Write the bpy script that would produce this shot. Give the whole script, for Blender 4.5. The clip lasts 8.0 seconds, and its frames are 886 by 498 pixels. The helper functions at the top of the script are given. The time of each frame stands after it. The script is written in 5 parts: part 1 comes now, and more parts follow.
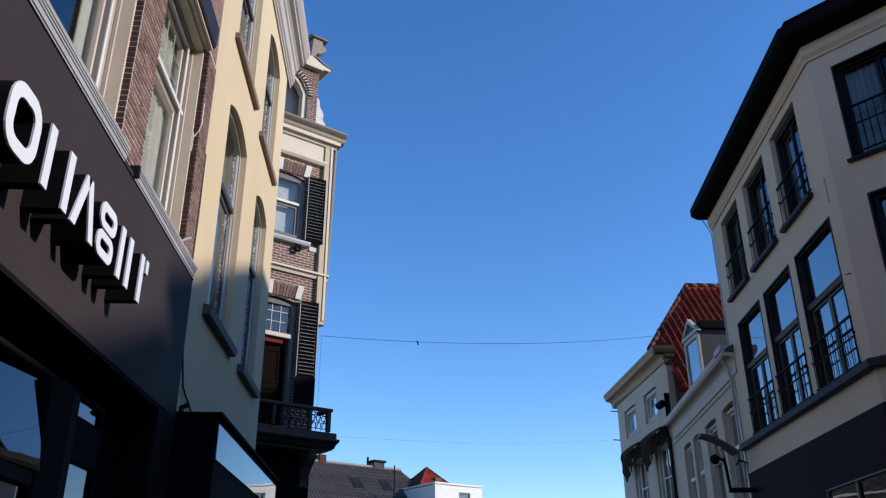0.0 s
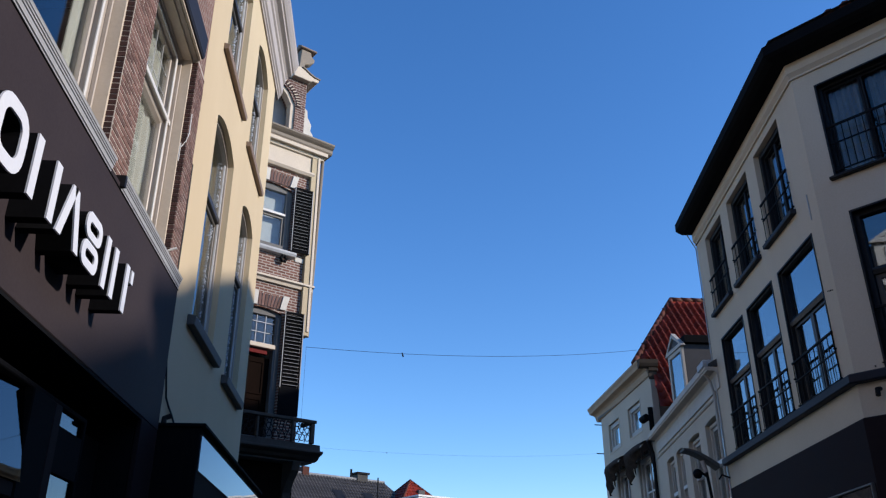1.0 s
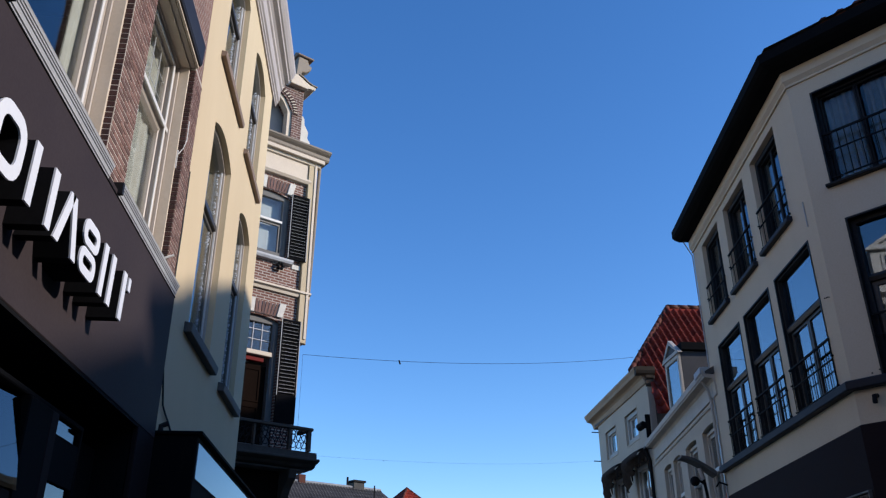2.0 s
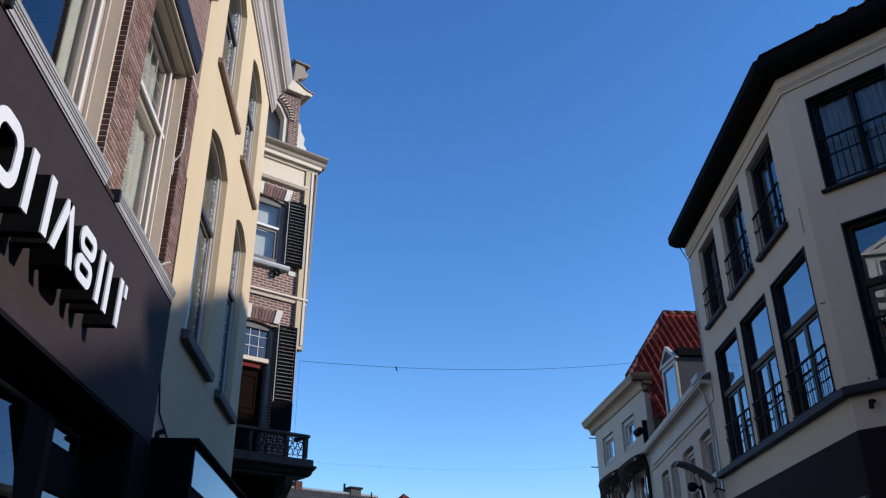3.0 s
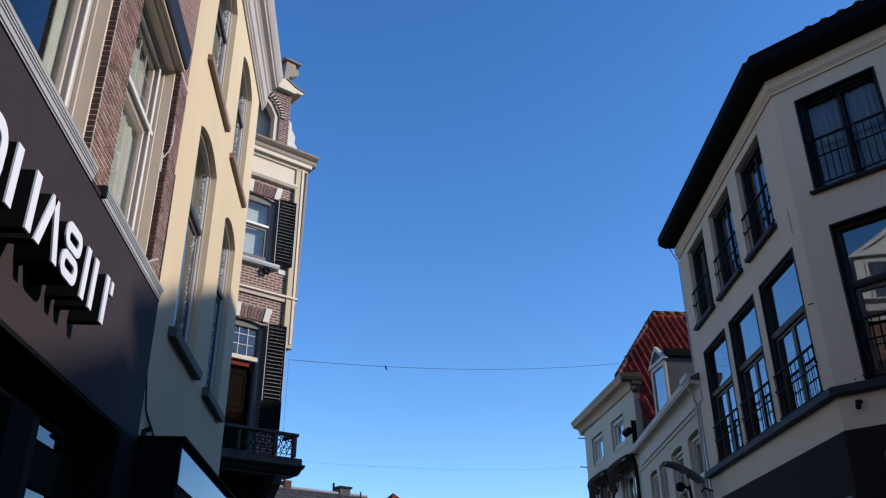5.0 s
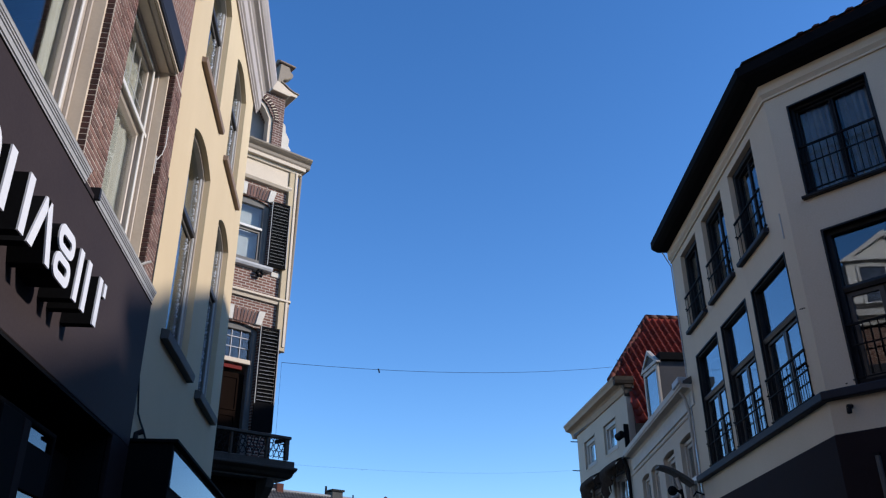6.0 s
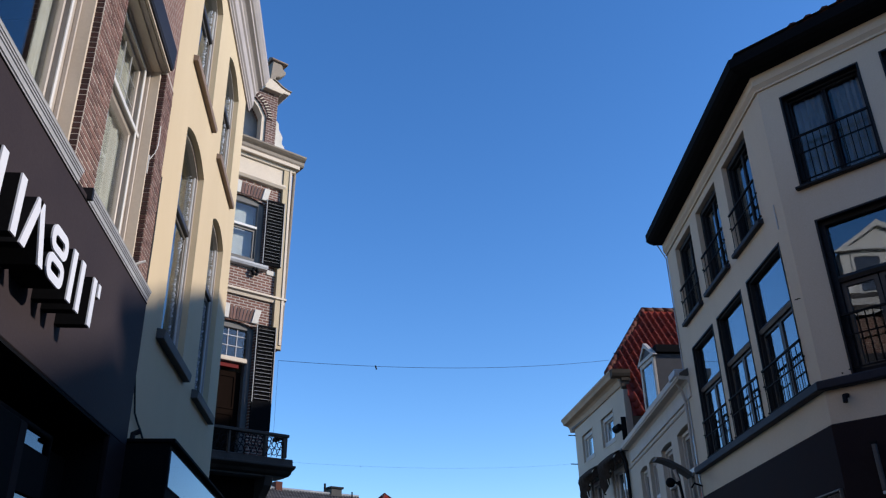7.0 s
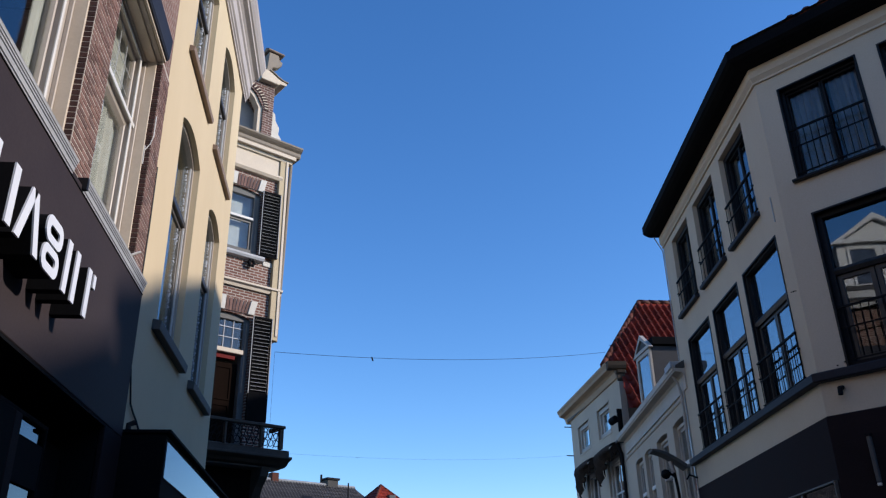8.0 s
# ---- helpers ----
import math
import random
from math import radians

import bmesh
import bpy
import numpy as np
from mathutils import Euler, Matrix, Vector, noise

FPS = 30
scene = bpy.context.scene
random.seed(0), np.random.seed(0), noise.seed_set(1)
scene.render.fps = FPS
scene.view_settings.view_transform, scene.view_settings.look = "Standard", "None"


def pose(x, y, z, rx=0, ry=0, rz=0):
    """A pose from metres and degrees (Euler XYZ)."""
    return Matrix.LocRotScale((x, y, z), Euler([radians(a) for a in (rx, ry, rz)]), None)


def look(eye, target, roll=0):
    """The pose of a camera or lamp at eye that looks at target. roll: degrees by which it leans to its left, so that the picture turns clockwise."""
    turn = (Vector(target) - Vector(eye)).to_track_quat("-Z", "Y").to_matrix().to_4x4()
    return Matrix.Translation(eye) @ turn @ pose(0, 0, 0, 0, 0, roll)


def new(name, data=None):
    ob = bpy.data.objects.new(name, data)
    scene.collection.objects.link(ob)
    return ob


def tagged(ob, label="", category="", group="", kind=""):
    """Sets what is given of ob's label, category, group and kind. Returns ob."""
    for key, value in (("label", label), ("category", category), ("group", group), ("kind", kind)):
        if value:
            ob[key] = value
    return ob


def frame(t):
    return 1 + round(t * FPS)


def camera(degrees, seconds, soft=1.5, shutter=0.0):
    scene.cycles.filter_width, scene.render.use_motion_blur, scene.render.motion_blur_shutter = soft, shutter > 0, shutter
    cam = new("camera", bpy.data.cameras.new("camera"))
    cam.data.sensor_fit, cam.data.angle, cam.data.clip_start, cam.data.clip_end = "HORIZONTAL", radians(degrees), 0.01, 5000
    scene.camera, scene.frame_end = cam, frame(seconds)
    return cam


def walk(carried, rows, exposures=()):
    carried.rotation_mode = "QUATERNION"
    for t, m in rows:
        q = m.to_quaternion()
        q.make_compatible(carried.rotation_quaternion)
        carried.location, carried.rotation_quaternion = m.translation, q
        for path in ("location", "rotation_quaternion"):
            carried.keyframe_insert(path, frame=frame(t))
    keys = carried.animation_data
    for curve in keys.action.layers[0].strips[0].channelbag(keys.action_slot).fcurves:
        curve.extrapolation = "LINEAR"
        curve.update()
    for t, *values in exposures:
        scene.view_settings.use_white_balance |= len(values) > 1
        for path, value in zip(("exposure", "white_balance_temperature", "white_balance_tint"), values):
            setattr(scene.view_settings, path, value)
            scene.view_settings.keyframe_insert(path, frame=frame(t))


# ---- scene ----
cam = camera(56.87, 8.0, soft=1.25)
PATH = [
    (0.0, pose(-0.001, 0.003, 1.599, 113.720, 0.293, -3.609)),
    (0.5, pose(-0.006, -0.011, 1.601, 114.265, 0.168, -4.358)),
    (1.0, pose(-0.002, -0.026, 1.601, 114.536, 0.120, -4.750)),
    (1.5, pose(-0.010, -0.023, 1.599, 114.810, 0.144, -4.887)),
    (3.0, pose(-0.014, -0.032, 1.601, 115.457, 0.414, -5.137)),
    (3.5, pose(-0.016, -0.022, 1.605, 115.618, 0.446, -5.228)),
    (4.0, pose(-0.001, -0.016, 1.594, 115.495, 0.572, -5.220)),
    (4.5, pose(0.008, -0.014, 1.595, 115.359, 0.524, -5.479)),
    (6.0, pose(0.007, -0.033, 1.593, 115.650, 0.379, -6.356)),
    (6.5, pose(0.005, -0.029, 1.595, 115.578, 0.669, -6.446)),
    (7.0, pose(0.014, -0.026, 1.592, 115.362, 1.247, -6.288)),
    (7.5, pose(0.020, -0.015, 1.591, 114.980, 1.360, -6.215)),
    (8.0, pose(0.018, -0.013, 1.593, 114.795, 1.212, -6.555)),
]
walk(cam, PATH, exposures=[(0.0, 0.66), (8.0, 0.66)])

# ---- sky and sun ----
SUN = Vector((1.0, -0.25, 0.434)).normalized()
world = bpy.data.worlds.new("world")
scene.world = world
world.use_nodes = True
wn = world.node_tree
sky = wn.nodes.new("ShaderNodeTexSky")
sky.sky_type, sky.sun_disc = "NISHITA", False
sky.sun_elevation = math.asin(SUN.z)
sky.sun_rotation = math.atan2(SUN.x, SUN.y)
sky.air_density, sky.dust_density, sky.ozone_density = 0.92, 0.2, 3.2
wn.nodes["Background"].inputs["Strength"].default_value = 0.153
deep = wn.nodes.new("ShaderNodeHueSaturation")
deep.inputs["Saturation"].default_value = 1.23
deep.inputs["Hue"].default_value = 0.5075
wn.links.new(sky.outputs[0], deep.inputs["Color"])
wn.links.new(deep.outputs[0], wn.nodes["Background"].inputs["Color"])
sun = new("sun", bpy.data.lights.new("sun", "SUN"))
sun.data.energy, sun.data.angle, sun.data.color = 2.75, radians(1.4), (1.0, 0.91, 0.83)
sun.matrix_world = look(SUN * 60, (0, 0, 0))


# ---- materials ----
def material(name):
    m = bpy.data.materials.new(name)
    m.use_nodes = True
    t = m.node_tree
    return m, t, t.nodes["Principled BSDF"]


def node(t, kind, **values):
    n = t.nodes.new(kind)
    for key, value in values.items():
        n.inputs[key.replace("_", " ")].default_value = value
    return n


def surface(name, c1, c2, rough=0.7, fine=40.0, coarse=1.3, bump=0.15, metal=0.0, streak=1.0, vary=0.0, depth=0.004, spec=0.5):
    """Paint, plaster, stone, metal: two colours mixed by coarse stains and fine grain, with a fine relief."""
    m, t, b = material(name)
    co = t.nodes.new("ShaderNodeTexCoord")
    mp = node(t, "ShaderNodeMapping", Scale=(1, 1, 1 / streak))
    n1 = node(t, "ShaderNodeTexNoise", Scale=coarse, Detail=6.0, Roughness=0.6)
    n2 = node(t, "ShaderNodeTexNoise", Scale=fine, Detail=4.0, Roughness=0.65)
    t.links.new(co.outputs["Object"], mp.inputs[0])
    t.links.new(mp.outputs[0], n1.inputs["Vector"])
    t.links.new(co.outputs["Object"], n2.inputs["Vector"])
    add = t.nodes.new("ShaderNodeMath")
    add.operation = "MULTIPLY_ADD"
    add.inputs[1].default_value = 0.45
    t.links.new(n2.outputs["Fac"], add.inputs[0])
    half = t.nodes.new("ShaderNodeMath")
    half.operation = "MULTIPLY"
    half.inputs[1].default_value = 0.6
    t.links.new(n1.outputs["Fac"], half.inputs[0])
    t.links.new(half.outputs[0], add.inputs[2])
    ramp = t.nodes.new("ShaderNodeValToRGB")
    ramp.color_ramp.elements[0].position, ramp.color_ramp.elements[1].position = 0.36, 0.68
    ramp.color_ramp.elements[0].color, ramp.color_ramp.elements[1].color = (*c1, 1), (*c2, 1)
    t.links.new(add.outputs[0], ramp.inputs[0])
    out = ramp.outputs[0]
    if vary:
        info = t.nodes.new("ShaderNodeObjectInfo")
        geo = t.nodes.new("ShaderNodeNewGeometry")
        both = t.nodes.new("ShaderNodeMath")
        both.operation = "ADD"
        wrap = t.nodes.new("ShaderNodeMath")
        wrap.operation = "FRACT"
        t.links.new(info.outputs["Random"], both.inputs[0])
        t.links.new(geo.outputs["Random Per Island"], both.inputs[1])
        t.links.new(both.outputs[0], wrap.inputs[0])
        rng = t.nodes.new("ShaderNodeMapRange")
        rng.inputs["To Min"].default_value, rng.inputs["To Max"].default_value = 1 - vary, 1 + vary
        t.links.new(wrap.outputs[0], rng.inputs["Value"])
        hsv = t.nodes.new("ShaderNodeHueSaturation")
        t.links.new(rng.outputs[0], hsv.inputs["Value"])
        t.links.new(out, hsv.inputs["Color"])
        out = hsv.outputs[0]
    t.links.new(out, b.inputs["Base Color"])
    rr = t.nodes.new("ShaderNodeMapRange")
    rr.inputs["To Min"].default_value, rr.inputs["To Max"].default_value = max(0.03, rough - 0.12), min(1, rough + 0.12)
    t.links.new(n1.outputs["Fac"], rr.inputs["Value"])
    t.links.new(rr.outputs[0], b.inputs["Roughness"])
    b.inputs["Metallic"].default_value = metal
    b.inputs["Specular IOR Level"].default_value = spec
    if bump:
        bp = node(t, "ShaderNodeBump", Strength=bump, Distance=depth)
        t.links.new(n2.outputs["Fac"], bp.inputs["Height"])
        t.links.new(bp.outputs[0], b.inputs["Normal"])
    return m


def brickwork(name, e, c1, c2, mortar, width=0.21, course=0.06, joint=0.007):
    """Brick wall too far off to part: courses laid along the facade direction e."""
    m, t, b = material(name)
    co = t.nodes.new("ShaderNodeTexCoord")
    dot = t.nodes.new("ShaderNodeVectorMath")
    dot.operation = "DOT_PRODUCT"
    dot.inputs[1].default_value = (e[0], e[1], 0)
    sep = t.nodes.new("ShaderNodeSeparateXYZ")
    com = t.nodes.new("ShaderNodeCombineXYZ")
    t.links.new(co.outputs["Object"], dot.inputs[0])
    t.links.new(co.outputs["Object"], sep.inputs[0])
    t.links.new(dot.outputs["Value"], com.inputs[0])
    t.links.new(sep.outputs[2], com.inputs[1])
    br = node(t, "ShaderNodeTexBrick", Color1=(*c1, 1), Color2=(*c2, 1), Mortar=(*mortar, 1), Scale=1.0)
    br.inputs["Mortar Size"].default_value = joint
    br.inputs["Brick Width"].default_value, br.inputs["Row Height"].default_value = width, course
    t.links.new(com.outputs[0], br.inputs["Vector"])
    n1 = node(t, "ShaderNodeTexNoise", Scale=1.7, Detail=5.0)
    t.links.new(co.outputs["Object"], n1.inputs["Vector"])
    rng = t.nodes.new("ShaderNodeMapRange")
    rng.inputs["To Min"].default_value, rng.inputs["To Max"].default_value = 0.7, 1.3
    t.links.new(n1.outputs["Fac"], rng.inputs["Value"])
    hsv = t.nodes.new("ShaderNodeHueSaturation")
    t.links.new(rng.outputs[0], hsv.inputs["Value"])
    t.links.new(br.outputs["Color"], hsv.inputs["Color"])
    t.links.new(hsv.outputs[0], b.inputs["Base Color"])
    b.inputs["Roughness"].default_value = 0.85
    bp = node(t, "ShaderNodeBump", Strength=0.6, Distance=0.008)
    bp.invert = True
    t.links.new(br.outputs["Fac"], bp.inputs["Height"])
    t.links.new(bp.outputs[0], b.inputs["Normal"])
    return m


def glazing(name, tint, gleam=0.08, wave=0.02):
    """Window glass: clear, with a mirror gloss that grows towards grazing angles, and slightly uneven panes."""
    m = bpy.data.materials.new(name)
    m.use_nodes = True
    t = m.node_tree
    t.nodes.remove(t.nodes["Principled BSDF"])
    clear = node(t, "ShaderNodeBsdfTransparent", Color=(*tint, 1))
    gloss = node(t, "ShaderNodeBsdfGlossy", Roughness=0.015, Color=(0.95, 0.97, 1, 1))
    facing = node(t, "ShaderNodeLayerWeight", Blend=0.5)
    power = t.nodes.new("ShaderNodeMath")
    power.operation = "POWER"
    power.inputs[1].default_value = 5.0
    t.links.new(facing.outputs["Facing"], power.inputs[0])
    fr = t.nodes.new("ShaderNodeMath")
    fr.operation = "MULTIPLY_ADD"
    fr.inputs[1].default_value, fr.inputs[2].default_value = 1 - gleam, gleam
    t.links.new(power.outputs[0], fr.inputs[0])
    co = t.nodes.new("ShaderNodeTexCoord")
    n1 = node(t, "ShaderNodeTexNoise", Scale=1.4, Detail=1.0)
    t.links.new(co.outputs["Object"], n1.inputs["Vector"])
    bp = node(t, "ShaderNodeBump", Strength=wave, Distance=0.2)
    t.links.new(n1.outputs["Fac"], bp.inputs["Height"])
    t.links.new(bp.outputs[0], gloss.inputs["Normal"])
    mix = t.nodes.new("ShaderNodeMixShader")
    t.links.new(fr.outputs[0], mix.inputs[0])
    t.links.new(clear.outputs[0], mix.inputs[1])
    t.links.new(gloss.outputs[0], mix.inputs[2])
    t.links.new(mix.outputs[0], t.nodes["Material Output"].inputs["Surface"])
    return m


CREAM = surface("cream_plaster", (0.5307, 0.4219, 0.2653), (0.6046, 0.4872, 0.3175), 0.85, 60, 0.7, 0.25, streak=2.5, spec=0.2)
PALE = surface("pale_plaster", (0.565, 0.455, 0.330), (0.651, 0.536, 0.402), 0.85, 45, 0.6, 0.25, streak=3.0, spec=0.2)
WHITEWALL = surface("white_plaster", (0.507, 0.416, 0.316), (0.593, 0.502, 0.392), 0.85, 40, 0.9, 0.25, streak=3.0, spec=0.2)
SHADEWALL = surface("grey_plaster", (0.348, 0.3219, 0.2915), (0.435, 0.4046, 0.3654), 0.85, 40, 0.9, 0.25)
WHITE = surface("white_paint", (0.5916, 0.5742, 0.5394), (0.696, 0.6786, 0.6438), 0.5, 30, 2.0, 0.1)
OFFWHITE = surface("off_white_paint", (0.3915, 0.335, 0.2784), (0.4524, 0.3959, 0.335), 0.45, 30, 1.0, 0.05)
GREYPAINT = surface("grey_white_paint", (0.4002, 0.4002, 0.3915), (0.522, 0.522, 0.5133), 0.55, 25, 2.5, 0.15)
YELLOWTRIM = surface("ochre_cream_paint", (0.3828, 0.2915, 0.161), (0.4698, 0.3697, 0.2175), 0.6, 25, 2.0, 0.15)
ANTHRACITE = surface("anthracite_paint", (0.0339, 0.0261, 0.0287), (0.047, 0.0374, 0.04), 0.7, 50, 0.9, 0.1, spec=0.06)
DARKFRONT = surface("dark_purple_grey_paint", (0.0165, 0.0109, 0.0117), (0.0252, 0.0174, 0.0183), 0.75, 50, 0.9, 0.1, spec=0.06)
BLACK = surface("black_paint", (0.0061, 0.0061, 0.007), (0.0122, 0.0122, 0.0139), 0.55, 40, 1.5, 0.1, spec=0.25)
BLUEBLACK = surface("blue_black_paint", (0.0157, 0.0165, 0.0226), (0.0252, 0.0261, 0.0348), 0.6, 40, 1.5, 0.1, spec=0.2)
SILLDARK = surface("dark_stone", (0.0609, 0.0566, 0.0539), (0.1044, 0.0957, 0.087), 0.7, 60, 2.0, 0.3)
SILLBROWN = surface("brown_stone", (0.1827, 0.1261, 0.0914), (0.261, 0.187, 0.1392), 0.75, 60, 2.0, 0.3)
STONE = surface("pale_sandstone", (0.5046, 0.4698, 0.4089), (0.6438, 0.609, 0.5394), 0.8, 40, 3.0, 0.3)
BRICK = surface("red_brown_brick", (0.1175, 0.0592, 0.0452), (0.1914, 0.1027, 0.08), 0.85, 90, 9.0, 0.5, vary=0.3)
DARKBRICK = surface("dark_and_shade_brick", (0.0296, 0.0109, 0.0087), (0.0592, 0.0226, 0.0174), 0.85, 90, 9.0, 0.5, vary=0.3)
MORTAR = surface("mortar", (0.3828, 0.3262, 0.2741), (0.4959, 0.4306, 0.3697), 0.95, 120, 3.0, 0.4)
REDTILE = surface("deep_red_roof_tile", (0.1261, 0.0104, 0.0043), (0.2393, 0.0261, 0.0096), 0.62, 60, 2.0, 0.2, vary=0.35, spec=0.2)
RIDGETILE = surface("brown_red_ridge_tile", (0.0609, 0.0157, 0.0087), (0.1218, 0.0313, 0.0165), 0.7, 60, 2.0, 0.2, vary=0.3, spec=0.2)
DARKTILE = surface("dark_grey_roof_tile", (0.040, 0.034, 0.030), (0.080, 0.069, 0.061), 0.6, 40, 2.0, 0.3, vary=0.25)
IRON = surface("black_iron", (0.0052, 0.0052, 0.0061), (0.0104, 0.0104, 0.0113), 0.7, 60, 3.0, 0.15, spec=0.12)
ZINC = surface("weathered_zinc", (0.1914, 0.1914, 0.1914), (0.2958, 0.2958, 0.2958), 0.5, 20, 2.0, 0.1, metal=0.5)
SASH = surface("grey_brown_sash_paint", (0.074, 0.0661, 0.0539), (0.1131, 0.1001, 0.0827), 0.5, 30, 2.0, 0.1)
DARKSASH = surface("dark_brown_sash_paint", (0.0191, 0.0165, 0.0148), (0.0348, 0.0305, 0.027), 0.45, 30, 2.0, 0.1)
TIMBER = surface("dark_door_wood_and_shade", (0.0065, 0.0041, 0.0031), (0.0139, 0.0083, 0.0061), 0.95, 50, 3.0, 0.2, streak=8.0, spec=0.02)
REDPAINT = surface("dark_red_paint", (0.1131, 0.0078, 0.007), (0.174, 0.0139, 0.0122), 0.7, 30, 3.0, 0.1, spec=0.15)
CANVAS = surface("faded_brown_canvas", (0.022, 0.015, 0.011), (0.060, 0.042, 0.032), 0.95, 30, 4.0, 0.5, spec=0.1)
CURTAIN = surface("pale_net_curtain", (0.3915, 0.3915, 0.4002), (0.522, 0.522, 0.522), 0.95, 60, 3.0, 0.3)
# Near-black tone stands in for the rooms' lack of light.
ROOM = surface("room_shade_paint", (0.0435, 0.0409, 0.0391), (0.0696, 0.0653, 0.0609), 0.9, 20, 1.0, 0.1)
PAVING = surface("grey_brown_paving", (0.0435, 0.0391, 0.0365), (0.087, 0.0766, 0.0696), 0.85, 12, 0.5, 0.4)
CHROME = surface("brushed_metal", (0.3045, 0.3045, 0.3132), (0.4176, 0.4176, 0.4263), 0.35, 60, 3.0, 0.1, metal=0.8)
GLASS = glazing("window_glass", (0.62, 0.66, 0.66), 0.26, 0.005)
SHOPGLASS = glazing("shop_glass", (0.25, 0.27, 0.29), 0.12)
COATEDGLASS = glazing("coated_shop_glass", (0.25, 0.27, 0.29), 0.14)
CANOPYGLASS = glazing("dark_canopy_glass", (0.3, 0.32, 0.35), 0.06)
BEADGLASS = glazing("old_window_glass", (0.75, 0.8, 0.78), 0.06, 0.05)
DARKCURTAIN = surface("grey_green_curtain", (0.087, 0.0957, 0.087), (0.1392, 0.1479, 0.1348), 0.95, 60, 3.0, 0.3)

BROWNTRIM = surface("brown_beige_cornice_paint", (0.17, 0.135, 0.10), (0.25, 0.205, 0.155), 0.65, 30, 1.5, 0.15)
CREAMTRIM = surface("cream_trim_paint", (0.522, 0.4306, 0.3262), (0.609, 0.5133, 0.3959), 0.6, 30, 2.0, 0.1)
GUTTERPAINT = surface("warm_white_gutter_paint", (0.421, 0.354, 0.282), (0.545, 0.469, 0.383), 0.6, 30, 2.0, 0.1)
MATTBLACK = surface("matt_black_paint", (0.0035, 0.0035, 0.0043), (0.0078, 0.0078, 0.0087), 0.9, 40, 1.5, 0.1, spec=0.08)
SHADEGREY = surface("grey_and_shade_paint", (0.042, 0.040, 0.041), (0.066, 0.063, 0.064), 0.65, 30, 1.5, 0.15, spec=0.3)
DEEPBROWN = surface("shaded_cornice_paint", (0.0522, 0.0348, 0.0209), (0.087, 0.0592, 0.0374), 0.7, 30, 1.5, 0.15, spec=0.2)
GOLDBROWN = surface("golden_brown_cornice_paint", (0.36, 0.24, 0.145), (0.47, 0.335, 0.22), 0.65, 30, 1.2, 0.15, spec=0.3)
MIDGREY = surface("mid_grey_frame_paint", (0.115, 0.11, 0.105), (0.165, 0.16, 0.15), 0.6, 30, 2.0, 0.1, spec=0.2)
DRAPE = surface("grey_green_drape", (0.33, 0.335, 0.285), (0.45, 0.455, 0.40), 0.95, 60, 3.0, 0.3)
DIMCURTAIN = surface("grey_net_curtain", (0.11, 0.11, 0.115), (0.20, 0.20, 0.205), 0.95, 60, 3.0, 0.3)
# Pale tone for worn edges, and for sun glints on the black slats.
SLAT = surface("worn_and_glint_slat_paint", (0.2958, 0.2958, 0.2958), (0.435, 0.435, 0.435), 0.45, 40, 2.0, 0.1)
DARKGREY = surface("dark_grey_paint", (0.0487, 0.0391, 0.0305), (0.0818, 0.067, 0.0539), 0.65, 30, 2.0, 0.15, spec=0.2)
FACE = surface("white_enamel", (0.6612, 0.6699, 0.696), (0.7308, 0.7395, 0.7569), 0.35, 30, 2.0, 0.02)

SILLGREY = surface("grey_stone_sill_paint", (0.34, 0.345, 0.355), (0.46, 0.465, 0.475), 0.6, 30, 2.5, 0.2)
CORNICEGREY = surface("warm_grey_cornice_paint", (0.36, 0.31, 0.28), (0.44, 0.385, 0.35), 0.6, 30, 1.5, 0.15)
THINGLASS = glazing("thin_window_glass", (0.93, 0.95, 0.94), 0.03)
CLEARGLASS = glazing("clear_window_glass", (0.88, 0.92, 0.90), 0.05)
UPPERGLASS = glazing("upper_window_glass", (0.62, 0.66, 0.66), 0.10, 0.004)


# ---- building helpers ----
class Facade:
    """A facade line: u runs along it, o stands out of it, z is up."""

    def __init__(self, x, y, azimuth, side):
        a = radians(azimuth)
        self.org = Vector((x, y, 0))
        self.e = Vector((math.sin(a), math.cos(a), 0))
        self.n = Vector((math.cos(a), -math.sin(a), 0)) * side

    def at(self, u, o, z):
        return self.org + self.e * u + self.n * o + Vector((0, 0, z))


WORLD = Facade(0, 0, 90, 1)
WORLD.n = Vector((0, 1, 0))


